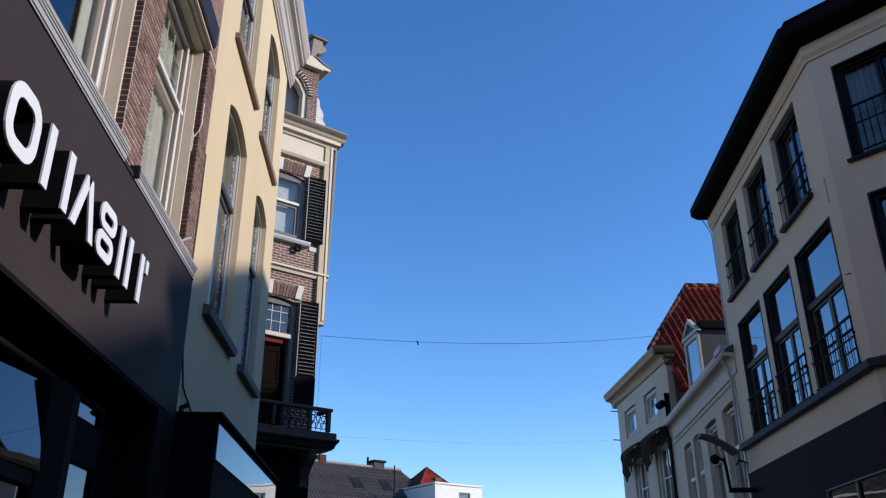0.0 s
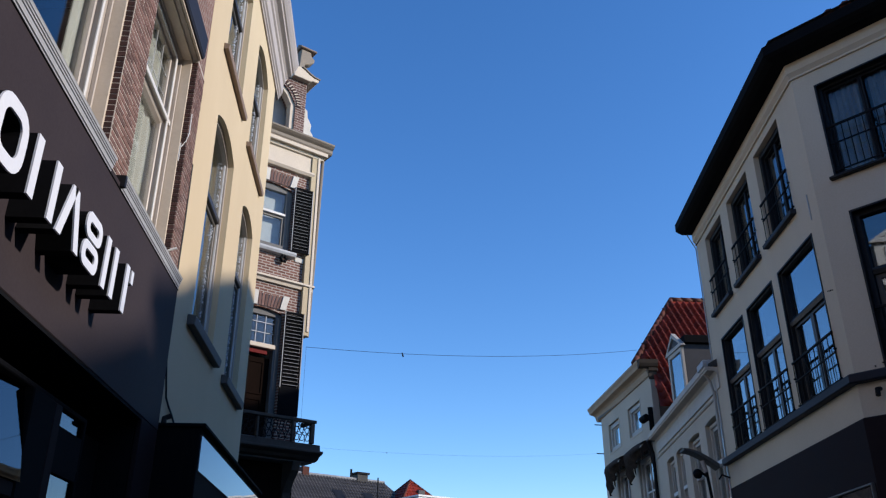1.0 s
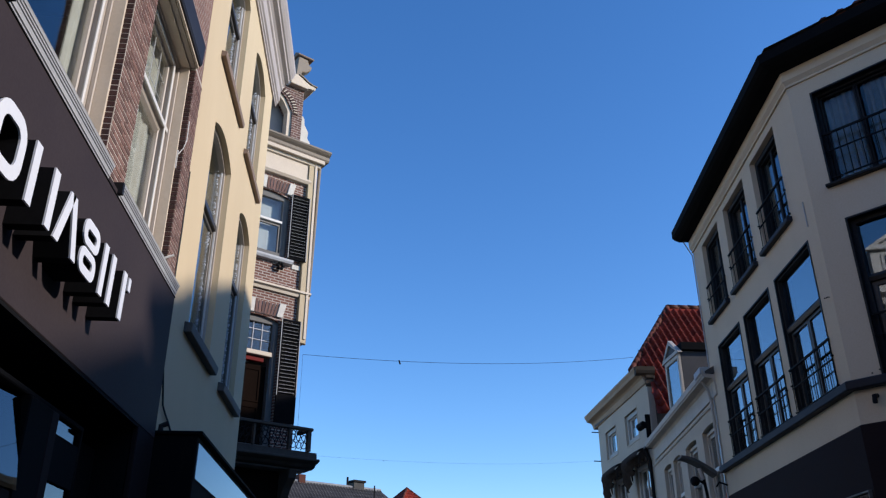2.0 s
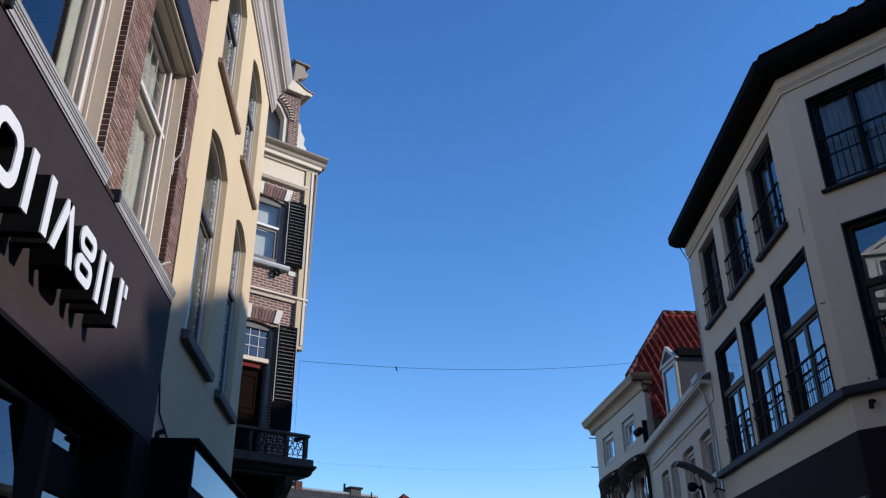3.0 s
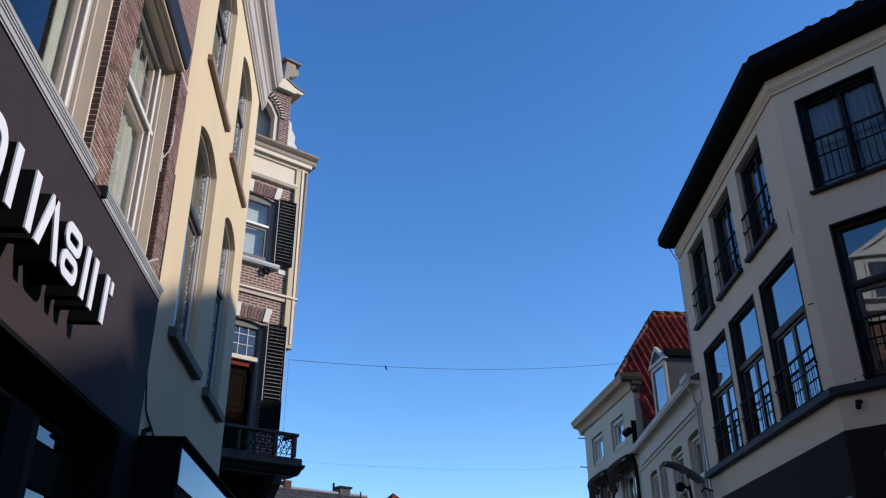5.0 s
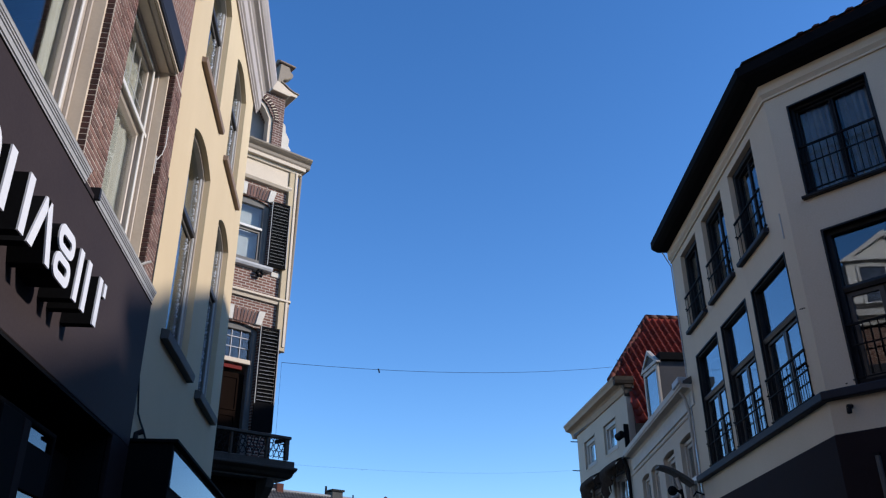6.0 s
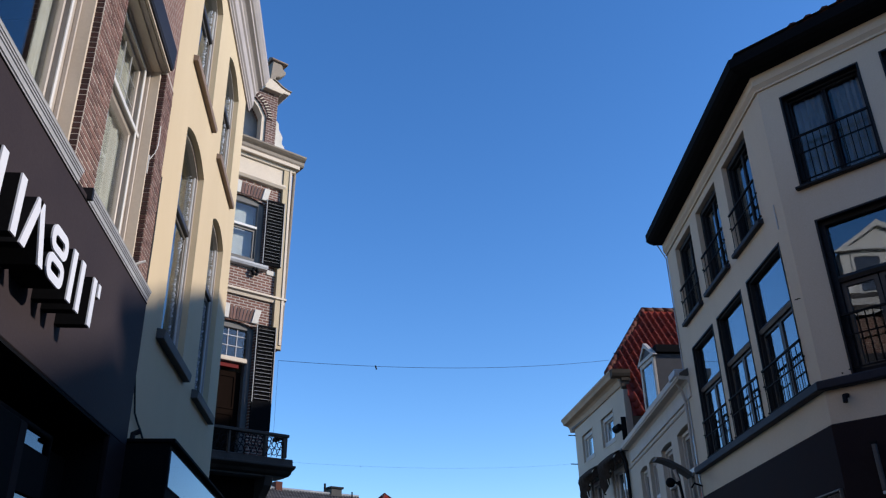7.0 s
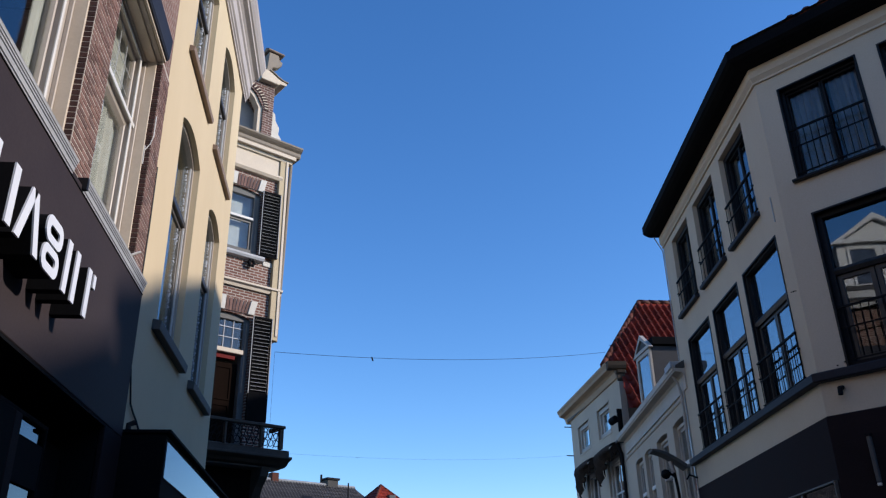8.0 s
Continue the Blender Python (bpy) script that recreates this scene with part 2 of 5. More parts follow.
class Shape:
    """Collects vertices and faces in a facade's coordinates."""

    def __init__(self, fa=WORLD):
        self.fa, self.v, self.f = fa, [], []

    def pt(self, u, o, z):
        self.v.append(self.fa.at(u, o, z))
        return len(self.v) - 1

    def face(self, *pts):
        self.f.append([self.pt(*p) for p in pts])

    def box(self, u0, u1, o0, o1, z0, z1):
        i = [self.pt(u, o, z) for z in (z0, z1) for u, o in ((u0, o0), (u1, o0), (u1, o1), (u0, o1))]
        for q in ((0, 1, 2, 3), (4, 5, 6, 7), (0, 1, 5, 4), (1, 2, 6, 5), (2, 3, 7, 6), (3, 0, 4, 7)):
            self.f.append([i[k] for k in q])
        return self

    def bar(self, u0, u1, profile):
        """A moulding: a profile of (o, z) drawn along u."""
        a = [self.pt(u0, o, z) for o, z in profile]
        b = [self.pt(u1, o, z) for o, z in profile]
        k = len(profile)
        for j in range(k):
            self.f.append([a[j], a[(j + 1) % k], b[(j + 1) % k], b[j]])
        self.f.append(a)
        self.f.append(b)
        return self

    def plate(self, outline, o0, o1):
        """A plate: an outline of (u, z) with depth from o0 to o1."""
        a = [self.pt(u, o0, z) for u, z in outline]
        b = [self.pt(u, o1, z) for u, z in outline]
        k = len(outline)
        for j in range(k):
            self.f.append([a[j], a[(j + 1) % k], b[(j + 1) % k], b[j]])
        self.f.append(a)
        self.f.append(b)
        return self

    def ring(self, outer, inner, o0, o1):
        """A plate with a hole; both outlines have the same count of points."""
        k = len(outer)
        A = [[self.pt(u, o, z) for u, z in line] for line in (outer, inner) for o in (o0, o1)]
        for j in range(k):
            h = (j + 1) % k
            self.f.append([A[0][j], A[0][h], A[1][h], A[1][j]])
            self.f.append([A[2][j], A[2][h], A[3][h], A[3][j]])
            self.f.append([A[0][j], A[0][h], A[2][h], A[2][j]])
            self.f.append([A[1][j], A[1][h], A[3][h], A[3][j]])
        return self

    def rod(self, pts, r, sides=8):
        """A round tube through points (u, o, z)."""
        w = [self.fa.at(*p) for p in pts]
        rings = []
        for j, p in enumerate(w):
            d = (w[min(j + 1, len(w) - 1)] - w[max(j - 1, 0)]).normalized()
            a = d.orthogonal().normalized()
            b = d.cross(a)
            if rings:
                a0 = (Vector(self.v[rings[-1][0]]) - w[j - 1]).normalized()
                a = (a0 - d * a0.dot(d)).normalized()
                b = d.cross(a)
            ring = []
            for k in range(sides):
                t = 2 * math.pi * k / sides
                self.v.append(p + (a * math.cos(t) + b * math.sin(t)) * r)
                ring.append(len(self.v) - 1)
            rings.append(ring)
        for r0, r1 in zip(rings, rings[1:]):
            for k in range(sides):
                h = (k + 1) % sides
                self.f.append([r0[k], r0[h], r1[h], r1[k]])
        self.f.append(list(rings[0]))
        self.f.append(list(rings[-1]))
        return self

    def ball(self, u, o, z, r, squash=1.0):
        c = self.fa.at(u, o, z)
        rows, cols = 7, 12
        idx = []
        for i in range(rows + 1):
            th = math.pi * i / rows
            line = []
            for j in range(cols):
                ph = 2 * math.pi * j / cols
                self.v.append(c + Vector((math.sin(th) * math.cos(ph) * r, math.sin(th) * math.sin(ph) * r, math.cos(th) * r * squash)))
                line.append(len(self.v) - 1)
            idx.append(line)
        for i in range(rows):
            for j in range(cols):
                h = (j + 1) % cols
                self.f.append([idx[i][j], idx[i][h], idx[i + 1][h], idx[i + 1][j]])
        return self


def part(name, sh, mat, parent=None, label="", bevel=0.0, smooth=False):
    """Links a shape as one mesh object under a thing or a part."""
    root, up_chain = Vector(), parent
    while up_chain:
        root, up_chain = root + up_chain.location, up_chain.parent
    bm = bmesh.new()
    vs = [bm.verts.new(Vector(p) - root) for p in sh.v]
    for f in sh.f:
        try:
            bm.faces.new([vs[k] for k in f])
        except ValueError:
            pass
    bmesh.ops.remove_doubles(bm, verts=bm.verts, dist=0.0004)
    bmesh.ops.recalc_face_normals(bm, faces=bm.faces)
    if bevel:
        edges = [e for e in bm.edges if len(e.link_faces) == 2 and e.calc_face_angle(0) > 0.6]
        bmesh.ops.bevel(bm, geom=edges, offset=bevel, segments=1, affect="EDGES", clamp_overlap=True)
    me = bpy.data.meshes.new(name)
    bm.to_mesh(me)
    bm.free()
    me.materials.append(mat)
    for p in me.polygons:
        p.use_smooth = smooth
    ob = new(name, me)
    if parent:
        ob.parent = parent
        ob.matrix_parent_inverse = Matrix.Identity(4)
    if label:
        tagged(ob, label)
    return ob


def thing(name, base, label, category, group="", kind=""):
    ob = new(name)
    ob.empty_display_size = 0.2
    ob.location = base
    return tagged(ob, label, category, group, kind)


def wall(fa, u0, u1, z0, z1, holes, thick, mat, parent, name="wall", label=""):
    """A wall with real openings. A hole is (u0, u1, z0, z1, rise of its arch)."""
    us = sorted({u0, u1, *[h[k] for h in holes for k in (0, 1)]})
    top = {h: h[3] + (0.02 if h[4] else 0) for h in holes}
    zs = sorted({z0, z1, *[h[2] for h in holes], *top.values()})
    sh = Shape(fa)
    for a, b in zip(us, us[1:]):
        for c, d in zip(zs, zs[1:]):
            if any(h[0] <= a and b <= h[1] and h[2] <= c and d <= top[h] for h in holes):
                continue
            for o in (0, -thick):
                sh.face((a, o, c), (b, o, c), (b, o, d), (a, o, d))
            for p, q, r in (((a, c), (b, c), c == z0), ((a, d), (b, d), d == z1), ((a, c), (a, d), a == u0), ((b, c), (b, d), b == u1)):
                if r:
                    sh.face((p[0], 0, p[1]), (q[0], 0, q[1]), (q[0], -thick, q[1]), (p[0], -thick, p[1]))
    for h in holes:
        a, b, c, d = h[0], h[1], h[2], top[h]
        for p, q in (((a, c), (b, c)), ((b, c), (b, d)), ((b, d), (a, d)), ((a, d), (a, c))):
            sh.face((p[0], 0, p[1]), (q[0], 0, q[1]), (q[0], -thick, q[1]), (p[0], -thick, p[1]))
        if h[4]:
            arc = arch(a, b, h[3] - h[4], h[4], 14)
            for p, q in zip(arc, arc[1:]):
                for o in (0, -thick):
                    sh.face((p[0], o, p[1]), (q[0], o, q[1]), (q[0], o, d), (p[0], o, d))
                sh.face((p[0], 0, p[1]), (q[0], 0, q[1]), (q[0], -thick, q[1]), (p[0], -thick, p[1]))
    return part(name, sh, mat, parent, label)


def arch(a, b, spring, rise, steps):
    """Points (u, z) along a segmental arch."""
    w = (b - a) / 2
    r = (w * w + rise * rise) / (2 * rise)
    out = []
    for k in range(steps + 1):
        x = -w + 2 * w * k / steps
        out.append((a + w + x, spring + rise - r + math.sqrt(max(r * r - x * x, 0))))
    return out


def outer_walls(parent, pts, z0, z1, mat, thick=0.25):
    """Plain walls along a line of plan points."""
    for p, q in zip(pts, pts[1:]):
        d = Vector((q[0] - p[0], q[1] - p[1], 0))
        fa = Facade(p[0], p[1], math.degrees(math.atan2(d.x, d.y)), 1)
        part("wall", Shape(fa).box(0, d.length, -thick, 0, z0, z1), mat, parent)


def slab(name, pts, z0, z1, mat, parent, label=""):
    sh = Shape()
    a = [sh.pt(x, y, z0) for x, y in pts]
    b = [sh.pt(x, y, z1) for x, y in pts]
    k = len(pts)
    for j in range(k):
        sh.f.append([a[j], a[(j + 1) % k], b[(j + 1) % k], b[j]])
    sh.f += [a, b]
    return part(name, sh, mat, parent, label)


def framed(fa, u0, u1, z0, z1, o, width, depth, mat, parent, name="window", bevel=0.008, label=""):
    """A rectangular frame standing in an opening."""
    out = [(u0, z0), (u1, z0), (u1, z1), (u0, z1)]
    inn = [(u0 + width, z0 + width), (u1 - width, z0 + width), (u1 - width, z1 - width), (u0 + width, z1 - width)]
    return part(name, Shape(fa).ring(out, inn, o - depth, o), mat, parent, label, bevel)


def pane(fa, u0, u1, z0, z1, o, mat, parent):
    p = part("pane", Shape(fa).box(u0, u1, o - 0.008, o, z0, z1), mat, parent)
    p.visible_shadow = False
    return p


def rail(fa, u0, u1, z0, z1, o, parent, step=0.115):
    """A French-balcony railing of flat iron."""
    top = part("railing", Shape(fa).box(u0, u1, o - 0.018, o + 0.018, z1 - 0.03, z1), IRON, parent, "black flat-iron railing")
    for z in (z0, z1 - 0.34):
        part("rail_bar", Shape(fa).box(u0, u1, o - 0.012, o + 0.012, z, z + 0.018), IRON, parent)
    k = max(2, round((u1 - u0) / step))
    for j in range(k + 1):
        u = u0 + 0.012 + (u1 - u0 - 0.024) * j / k
        part("baluster", Shape(fa).box(u - 0.006, u + 0.006, o - 0.006, o + 0.006, z0, z1 - 0.031), IRON, parent)
    return top


# ---- ground ----
ground = part("ground", Shape().box(-1500, 1500, -1500, 1500, -0.5, 0.0), PAVING)
tagged(ground, "grey-brown paved street running between the houses", "ground", kind="structure")

# ---- facade lines ----
LEFT = Facade(-2.2, 0, 0, 1)
RIGHT = Facade(6.885, 10.95, 7.14, -1)
CORNER = Facade(6.885, 10.95, 142.46, 1)
SHUTTERED = Facade(-2.97, 18.63, 56.22, 1)
GUTTER = Facade(7.69, 17.31, 8.37, -1)
CORNICED = Facade(8.97, 25.5, 0.55, -1)


# ---- brick house with the dark shopfront ----
brick_house = thing("brick_house", (-2.2, 5, 0), "red-brown brick house with a dark shopfront and cream windows", "house")
W1, W2 = (4.03, 5.77), (6.30, 7.985)
SILL_Z, HEAD_Z = 4.96, 7.60
b_wall = wall(LEFT, -3.0, 8.33, 3.41, 9.3, [(*W1, SILL_Z, HEAD_Z, 0), (*W2, SILL_Z, HEAD_Z, 0)], 0.40,
              brickwork("brick_courses", (0, 1), (0.15, 0.066, 0.048), (0.20, 0.095, 0.068), (0.30, 0.26, 0.21)), brick_house, label="red-brown brick wall")
outer_walls(brick_house, [(-2.2, -3.0), (-11, -3.0), (-11, 8.1), (-2.6, 8.1)], 0, 9.3, SHADEWALL)
part("wall", Shape(LEFT).box(-3.0, 3.3, -0.6, -0.02, 0, 3.41), ANTHRACITE, brick_house)
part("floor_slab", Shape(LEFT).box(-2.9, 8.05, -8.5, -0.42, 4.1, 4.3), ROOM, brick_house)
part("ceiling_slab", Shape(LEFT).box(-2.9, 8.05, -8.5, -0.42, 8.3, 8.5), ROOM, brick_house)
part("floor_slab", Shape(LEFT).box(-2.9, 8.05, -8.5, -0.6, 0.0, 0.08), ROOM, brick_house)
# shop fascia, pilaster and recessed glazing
# Black here stands in for the shade of the recess under the fascia.
part("soffit", Shape(LEFT).box(3.3, 7.718, -0.895, 0.046, 3.312, 3.336), MATTBLACK, brick_house, "soffit blackened for the shade under the fascia")
part("fascia_edge", Shape(LEFT).box(-3.0, 8.33, 0.0505, 0.057, 4.836, 4.847), MATTBLACK, brick_house, "thin black edge strip")
fascia = part("fascia", Shape(LEFT).box(-3.0, 8.33, 0.0, 0.05, 3.34, 4.90), ANTHRACITE, brick_house, "dark anthracite painted fascia board", 0.006)
# Fascia paint is darkened on the pilaster to stand in for shade.
part("pilaster", Shape(LEFT).box(7.72, 8.33, 0.0, 0.05, 0, 3.338), DARKFRONT, brick_house, "pilaster painted darker to stand in for its shade", 0.006)
# Black sheets are painted in for the shaded entrance and header recess.
part("entrance_shade_side", Shape(LEFT).box(7.722, 8.33, -0.5, -0.003, 0, 3.338), MATTBLACK, brick_house, "entrance side blackened for its shade")
part("recess_shade_back", Shape(LEFT).box(3.3, 7.72, -0.98, -0.90, 2.4, 3.31), MATTBLACK, brick_house)
part("recess_shade_panel", Shape(LEFT).box(6.80, 7.718, -0.50, -0.30, 0, 3.098), MATTBLACK, brick_house, "black panel in place of the shaded entrance recess")
shopwin = framed(LEFT, 3.3, 6.80, 0.3, 3.10, -0.12, 0.04, 0.09, MATTBLACK, brick_house, "shop_window", label="dark framed shop window")
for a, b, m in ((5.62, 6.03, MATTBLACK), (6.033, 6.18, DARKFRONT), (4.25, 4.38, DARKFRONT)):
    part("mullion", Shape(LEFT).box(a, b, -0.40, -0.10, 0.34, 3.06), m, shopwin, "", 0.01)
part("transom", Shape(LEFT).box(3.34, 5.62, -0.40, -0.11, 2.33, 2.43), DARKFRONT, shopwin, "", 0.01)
for a, b, c, d in ((4.38, 5.62, 2.43, 3.06), (3.34, 4.25, 2.43, 3.06), (4.38, 5.62, 0.34, 2.33), (3.34, 4.25, 0.34, 2.33), (6.18, 6.76, 0.34, 3.06)):
    if c > 2 and a < 6:
        # Tilt and turn are set so the reflection fits the camera's view.
        lean = [(u, -0.16 + 0.06 * (u - (a + b) / 2) - 0.15 * (z - (c + d) / 2), z) for u, z in ((a, c), (b, c), (b, d), (a, d))]
        sh = Shape(LEFT)
        sh.face(*lean)
        part("pane", sh, COATEDGLASS, shopwin, "glass pane tilted to fit its reflection to the view").visible_shadow = False
    else:
        pane(LEFT, a, b, c, d, -0.15, SHOPGLASS, shopwin)

# Black board stands in for a dark house mirrored in the glass.
part("reflection_board", Shape(LEFT).box(6.182, 6.758, -0.146, -0.125, 2.60, 2.93), MATTBLACK, shopwin, "black board painted in for a dark reflection")
SILL_PROFILE = [(0, 4.85)]
rise, jut = 4.85, 0.05
for face, groove in ((0.014, 0.011), (0.028, 0.010), (0.010, 0.010), (0.009, 0.009), (0.014, 0)):
    SILL_PROFILE += [(jut, rise), (jut + face * 0.3, rise + face)]
    rise, jut = rise + face + groove, jut + (face + groove) * 0.32
    if groove:
        SILL_PROFILE += [(jut - 0.032, rise - groove), (jut - 0.032, rise)]
SILL_PROFILE += [(0.09, 4.971), (0, 4.972)]


def rect(u0, u1, z0, z1, by=0.0):
    return [(u0 + by, z0 + by), (u1 - by, z0 + by), (u1 - by, z1 - by), (u0 + by, z1 - by)]


def sash_window(fa, u0, u1, z0, z1, parent, drape):
    """A cream box-frame sash window with a leaded upper light; drape is the stretch of the curtain."""
    w = part("window", Shape(fa).ring(rect(u0, u1, z0, z1), [(u0 + 0.165, z0 + 0.11), (u1 - 0.165, z0 + 0.11), (u1 - 0.165, z1 - 0.11), (u0 + 0.165, z1 - 0.11)], -0.31, -0.205),
             OFFWHITE, parent, "cream painted box-frame sash window", 0.006)
    g0, g1, h0, h1 = u0 + 0.195, u1 - 0.195, z0 + 0.15, z1 - 0.15
    low, high = z0 + 1.60, z0 + 1.735
    part("stop_bead", Shape(fa).ring(rect(u0, u1, z0, z1, 0.002), rect(u0, u1, z0, z1, 0.034), -0.203, -0.058), CREAMTRIM, w, "", 0.004)
    part("outer_bead", Shape(fa).ring(rect(u0, u1, z0, z1, 0.036), rect(u0, u1, z0, z1, 0.062), -0.203, -0.165), OFFWHITE, w, "", 0.004)
    # Whiter strip puts the sunlit edge of the stile into the colour.
    part("lit_edge_bead", Shape(fa).ring([(u0 + 0.145, z0 + 0.09), (u1 - 0.145, z0 + 0.09), (u1 - 0.145, z1 - 0.09), (u0 + 0.145, z1 - 0.09)],
                                      [(u0 + 0.180, z0 + 0.118), (u1 - 0.180, z0 + 0.118), (u1 - 0.180, z1 - 0.118), (u0 + 0.180, z1 - 0.118)], -0.2035, -0.186), WHITE, w, "", 0.004)
    part("sash", Shape(fa).ring([(u0 + 0.167, z0 + 0.112), (u1 - 0.167, z0 + 0.112), (u1 - 0.167, z1 - 0.112), (u0 + 0.167, z1 - 0.112)],
                                [(g0, h0), (g1, h0), (g1, h1), (g0, h1)], -0.30, -0.245), OFFWHITE, w, "", 0.008)
    part("transom", Shape(fa).bar(u0 + 0.06, u1 - 0.06, [(-0.335, low), (-0.29, low), (-0.25, low + 0.03), (-0.225, low + 0.075), (-0.206, low + 0.08), (-0.206, high - 0.004), (-0.24, high), (-0.335, high)]), OFFWHITE, w, "moulded transom bar")
    # Whiter strip puts the sunlit front of the transom into the colour.
    part("lit_transom_nose", Shape(fa).box(u0 + 0.06, u1 - 0.06, -0.205, -0.185, high - 0.060, high - 0.006), WHITE, w, "white strip painted in for the lit transom face", 0.004)
    pane(fa, g0, g1, h0, low, -0.28, THINGLASS, w)
    pane(fa, g0, g1, high, h1, -0.275, THINGLASS, w)
    sh = Shape(fa)
    for k in range(1, 5):
        u = g0 + (g1 - g0) * k / 5
        sh.box(u - 0.003, u + 0.003, -0.274, -0.266, high, h1)
    for k in range(1, 3):
        z = high + (h1 - high) * k / 3
        sh.box(g0, g1, -0.274, -0.267, z - 0.003, z + 0.003)
    part("lead_bars", sh, GREYPAINT, w)
    sh = Shape(fa)
    a0, a1 = u0 + 0.03 + (u1 - u0 - 0.06) * drape[0], u0 + 0.03 + (u1 - u0 - 0.06) * drape[1]
    folds = max(8, int((a1 - a0) / 0.035))
    line = [(a0 + (a1 - a0) * k / folds, -0.345 + 0.016 * math.sin(k * 2.1) + 0.012 * math.sin(k * 0.9)) for k in range(folds + 1)]
    for (a, oa), (b, ob) in zip(line, line[1:]):
        for t in (0, -0.008):
            sh.face((a, oa + t, z0 + 0.1), (b, ob + t, z0 + 0.1), (b, ob + t, z1), (a, oa + t, z1))
    part("curtain", sh, DRAPE, w, "grey-green hanging curtain")
    return w


for (a, b), (sa, sb), drape in ((W1, (3.8, 5.81), (0.80, 0.985)), (W2, (6.10, 8.325), (0.0, 1.0))):
    w = sash_window(LEFT, a, b, SILL_Z, HEAD_Z, brick_house, drape)
    part("sill", Shape(LEFT).bar(sa, sb, SILL_PROFILE), SILLGREY, w, "grey-white moulded stone sill")
    part("head_board", Shape(LEFT).box(a + 0.002, b - 0.002, -0.083, -0.002, HEAD_Z - 0.014, HEAD_Z - 0.001), OFFWHITE, w)
    part("sill_end", Shape(LEFT).box(sa - 0.04, sa - 0.002, 0, 0.09, 4.86, 4.965), BLACK, w)
    cas = part("awning_box", Shape(LEFT).bar(a - 0.06, b - 0.02, [(0.0, 7.60), (0.06, 7.60), (0.075, 7.63), (0.085, 7.88), (0.06, 7.96), (0.0, 7.98)]), BLUEBLACK, w, "blue-black folded awning box")
    part("awning_trim", Shape(LEFT).box(a - 0.06, b - 0.02, 0.012, 0.040, 7.570, 7.598), CREAMTRIM, cas)
part("awning_arm", Shape(LEFT).rod([(7.99, 0.016, 6.85), (7.99, 0.018, 6.60), (7.975, 0.0, 6.48), (7.965, -0.045, 6.40)], 0.007), WHITE, w)
part("arm_plate", Shape(LEFT).box(7.955, 7.975, -0.057, -0.045, 6.22, 6.45), WHITE, w)
part("awning_bracket", Shape(LEFT).rod([(W2[1] - 0.03, -0.08, 5.10), (W2[1] - 0.01, 0.02, 5.16), (W2[1], 0.07, 5.18)], 0.014), WHITE, w)
# eaves cornice, roof and dormer of the brick house
part("cornice", Shape(LEFT).bar(-3.0, 8.30, [(0, 9.0), (0.1, 9.0), (0.14, 9.12), (0.32, 9.2), (0.36, 9.38), (0, 9.4)]), WHITE, brick_house, "white moulded eaves cornice")
sh = Shape(LEFT)
sh.bar(-3.0, 8.3, [(0.3, 9.4), (-4.4, 12.6), (-8.8, 9.4), (-8.8, 9.3), (0.3, 9.3)])
part("roof", sh, DARKTILE, brick_house, "dark tiled pitched roof")
dormer = part("dormer", Shape(LEFT).plate([(4.7, 9.45), (7.0, 9.45), (7.0, 11.0), (5.85, 11.7), (4.7, 11.0)], -2.4, -0.25), WHITE, brick_house, "white timber dormer with a pediment")
part("pediment", Shape(LEFT).ring([(4.5, 10.95), (7.2, 10.95), (5.85, 11.85), (5.85, 11.85)], [(4.85, 11.08), (6.85, 11.08), (5.85, 11.68), (5.85, 11.68)], -0.25, -0.1), WHITE, dormer)
for a in (5.0, 5.95):
    f = framed(LEFT, a, a + 0.8, 9.7, 10.85, -0.2, 0.08, 0.046, WHITE, dormer, "dormer_window")
    part("pane", Shape(LEFT).box(a + 0.08, a + 0.72, -0.245, -0.235, 9.78, 10.77), SHOPGLASS, f)
    part("backing", Shape(LEFT).box(a + 0.08, a + 0.72, -0.249, -0.246, 9.78, 10.77), BLACK, f)

# ---- unseen plain houses closing the street, added to cut skylight ----
for x0, x1, y0, y1, top in ((-12, -2.2, -45, -3.2, 10.5), (-2.2, 26, -60, -46, 11.0)):
    h = thing("unseen_house", ((x0 + x1) / 2, (y0 + y1) / 2, 0), "unseen plain houses added to cut skylight in the street", "house", "plain houses")
    part("wall", Shape().box(x0, x1, y0, y1, 0, top), SHADEWALL, h)
    part("roof", Shape().box(x0, x1, y0, y1, top + 0.003, top + 0.2), DARKTILE, h)
h = thing("unseen_house", (36, -12, 0), "unseen plain house added to cut low sky glow", "house", "plain houses")
part("wall", Shape().box(32, 42, -24, 4, 0, 13.5), SHADEWALL, h)
part("roof", Shape().box(32, 42, -24, 4, 13.503, 13.7), DARKTILE, h)
SOUTH = Facade(6.5, -4.0, 112, -1)
h = thing("unseen_house", SOUTH.at(10, 4, 0), "unseen plain houses added to cut skylight from the side street", "house", "plain houses")
part("wall", Shape(SOUTH).box(0, 24, -10, 0, 0, 11.5), SHADEWALL, h)
part("roof", Shape(SOUTH).box(0, 24, -10, 0, 11.503, 11.7), DARKTILE, h)

# ---- raised shop sign: plain shapes ----
sign = thing("shop_sign", (-2.15, 4.9, 3.7), "row of white-faced raised shapes with deep black sides on the fascia", "sign")
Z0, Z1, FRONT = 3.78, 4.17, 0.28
# Scale about the camera, so the faces keep their place in view.
VIEW_SCALE = 0.972


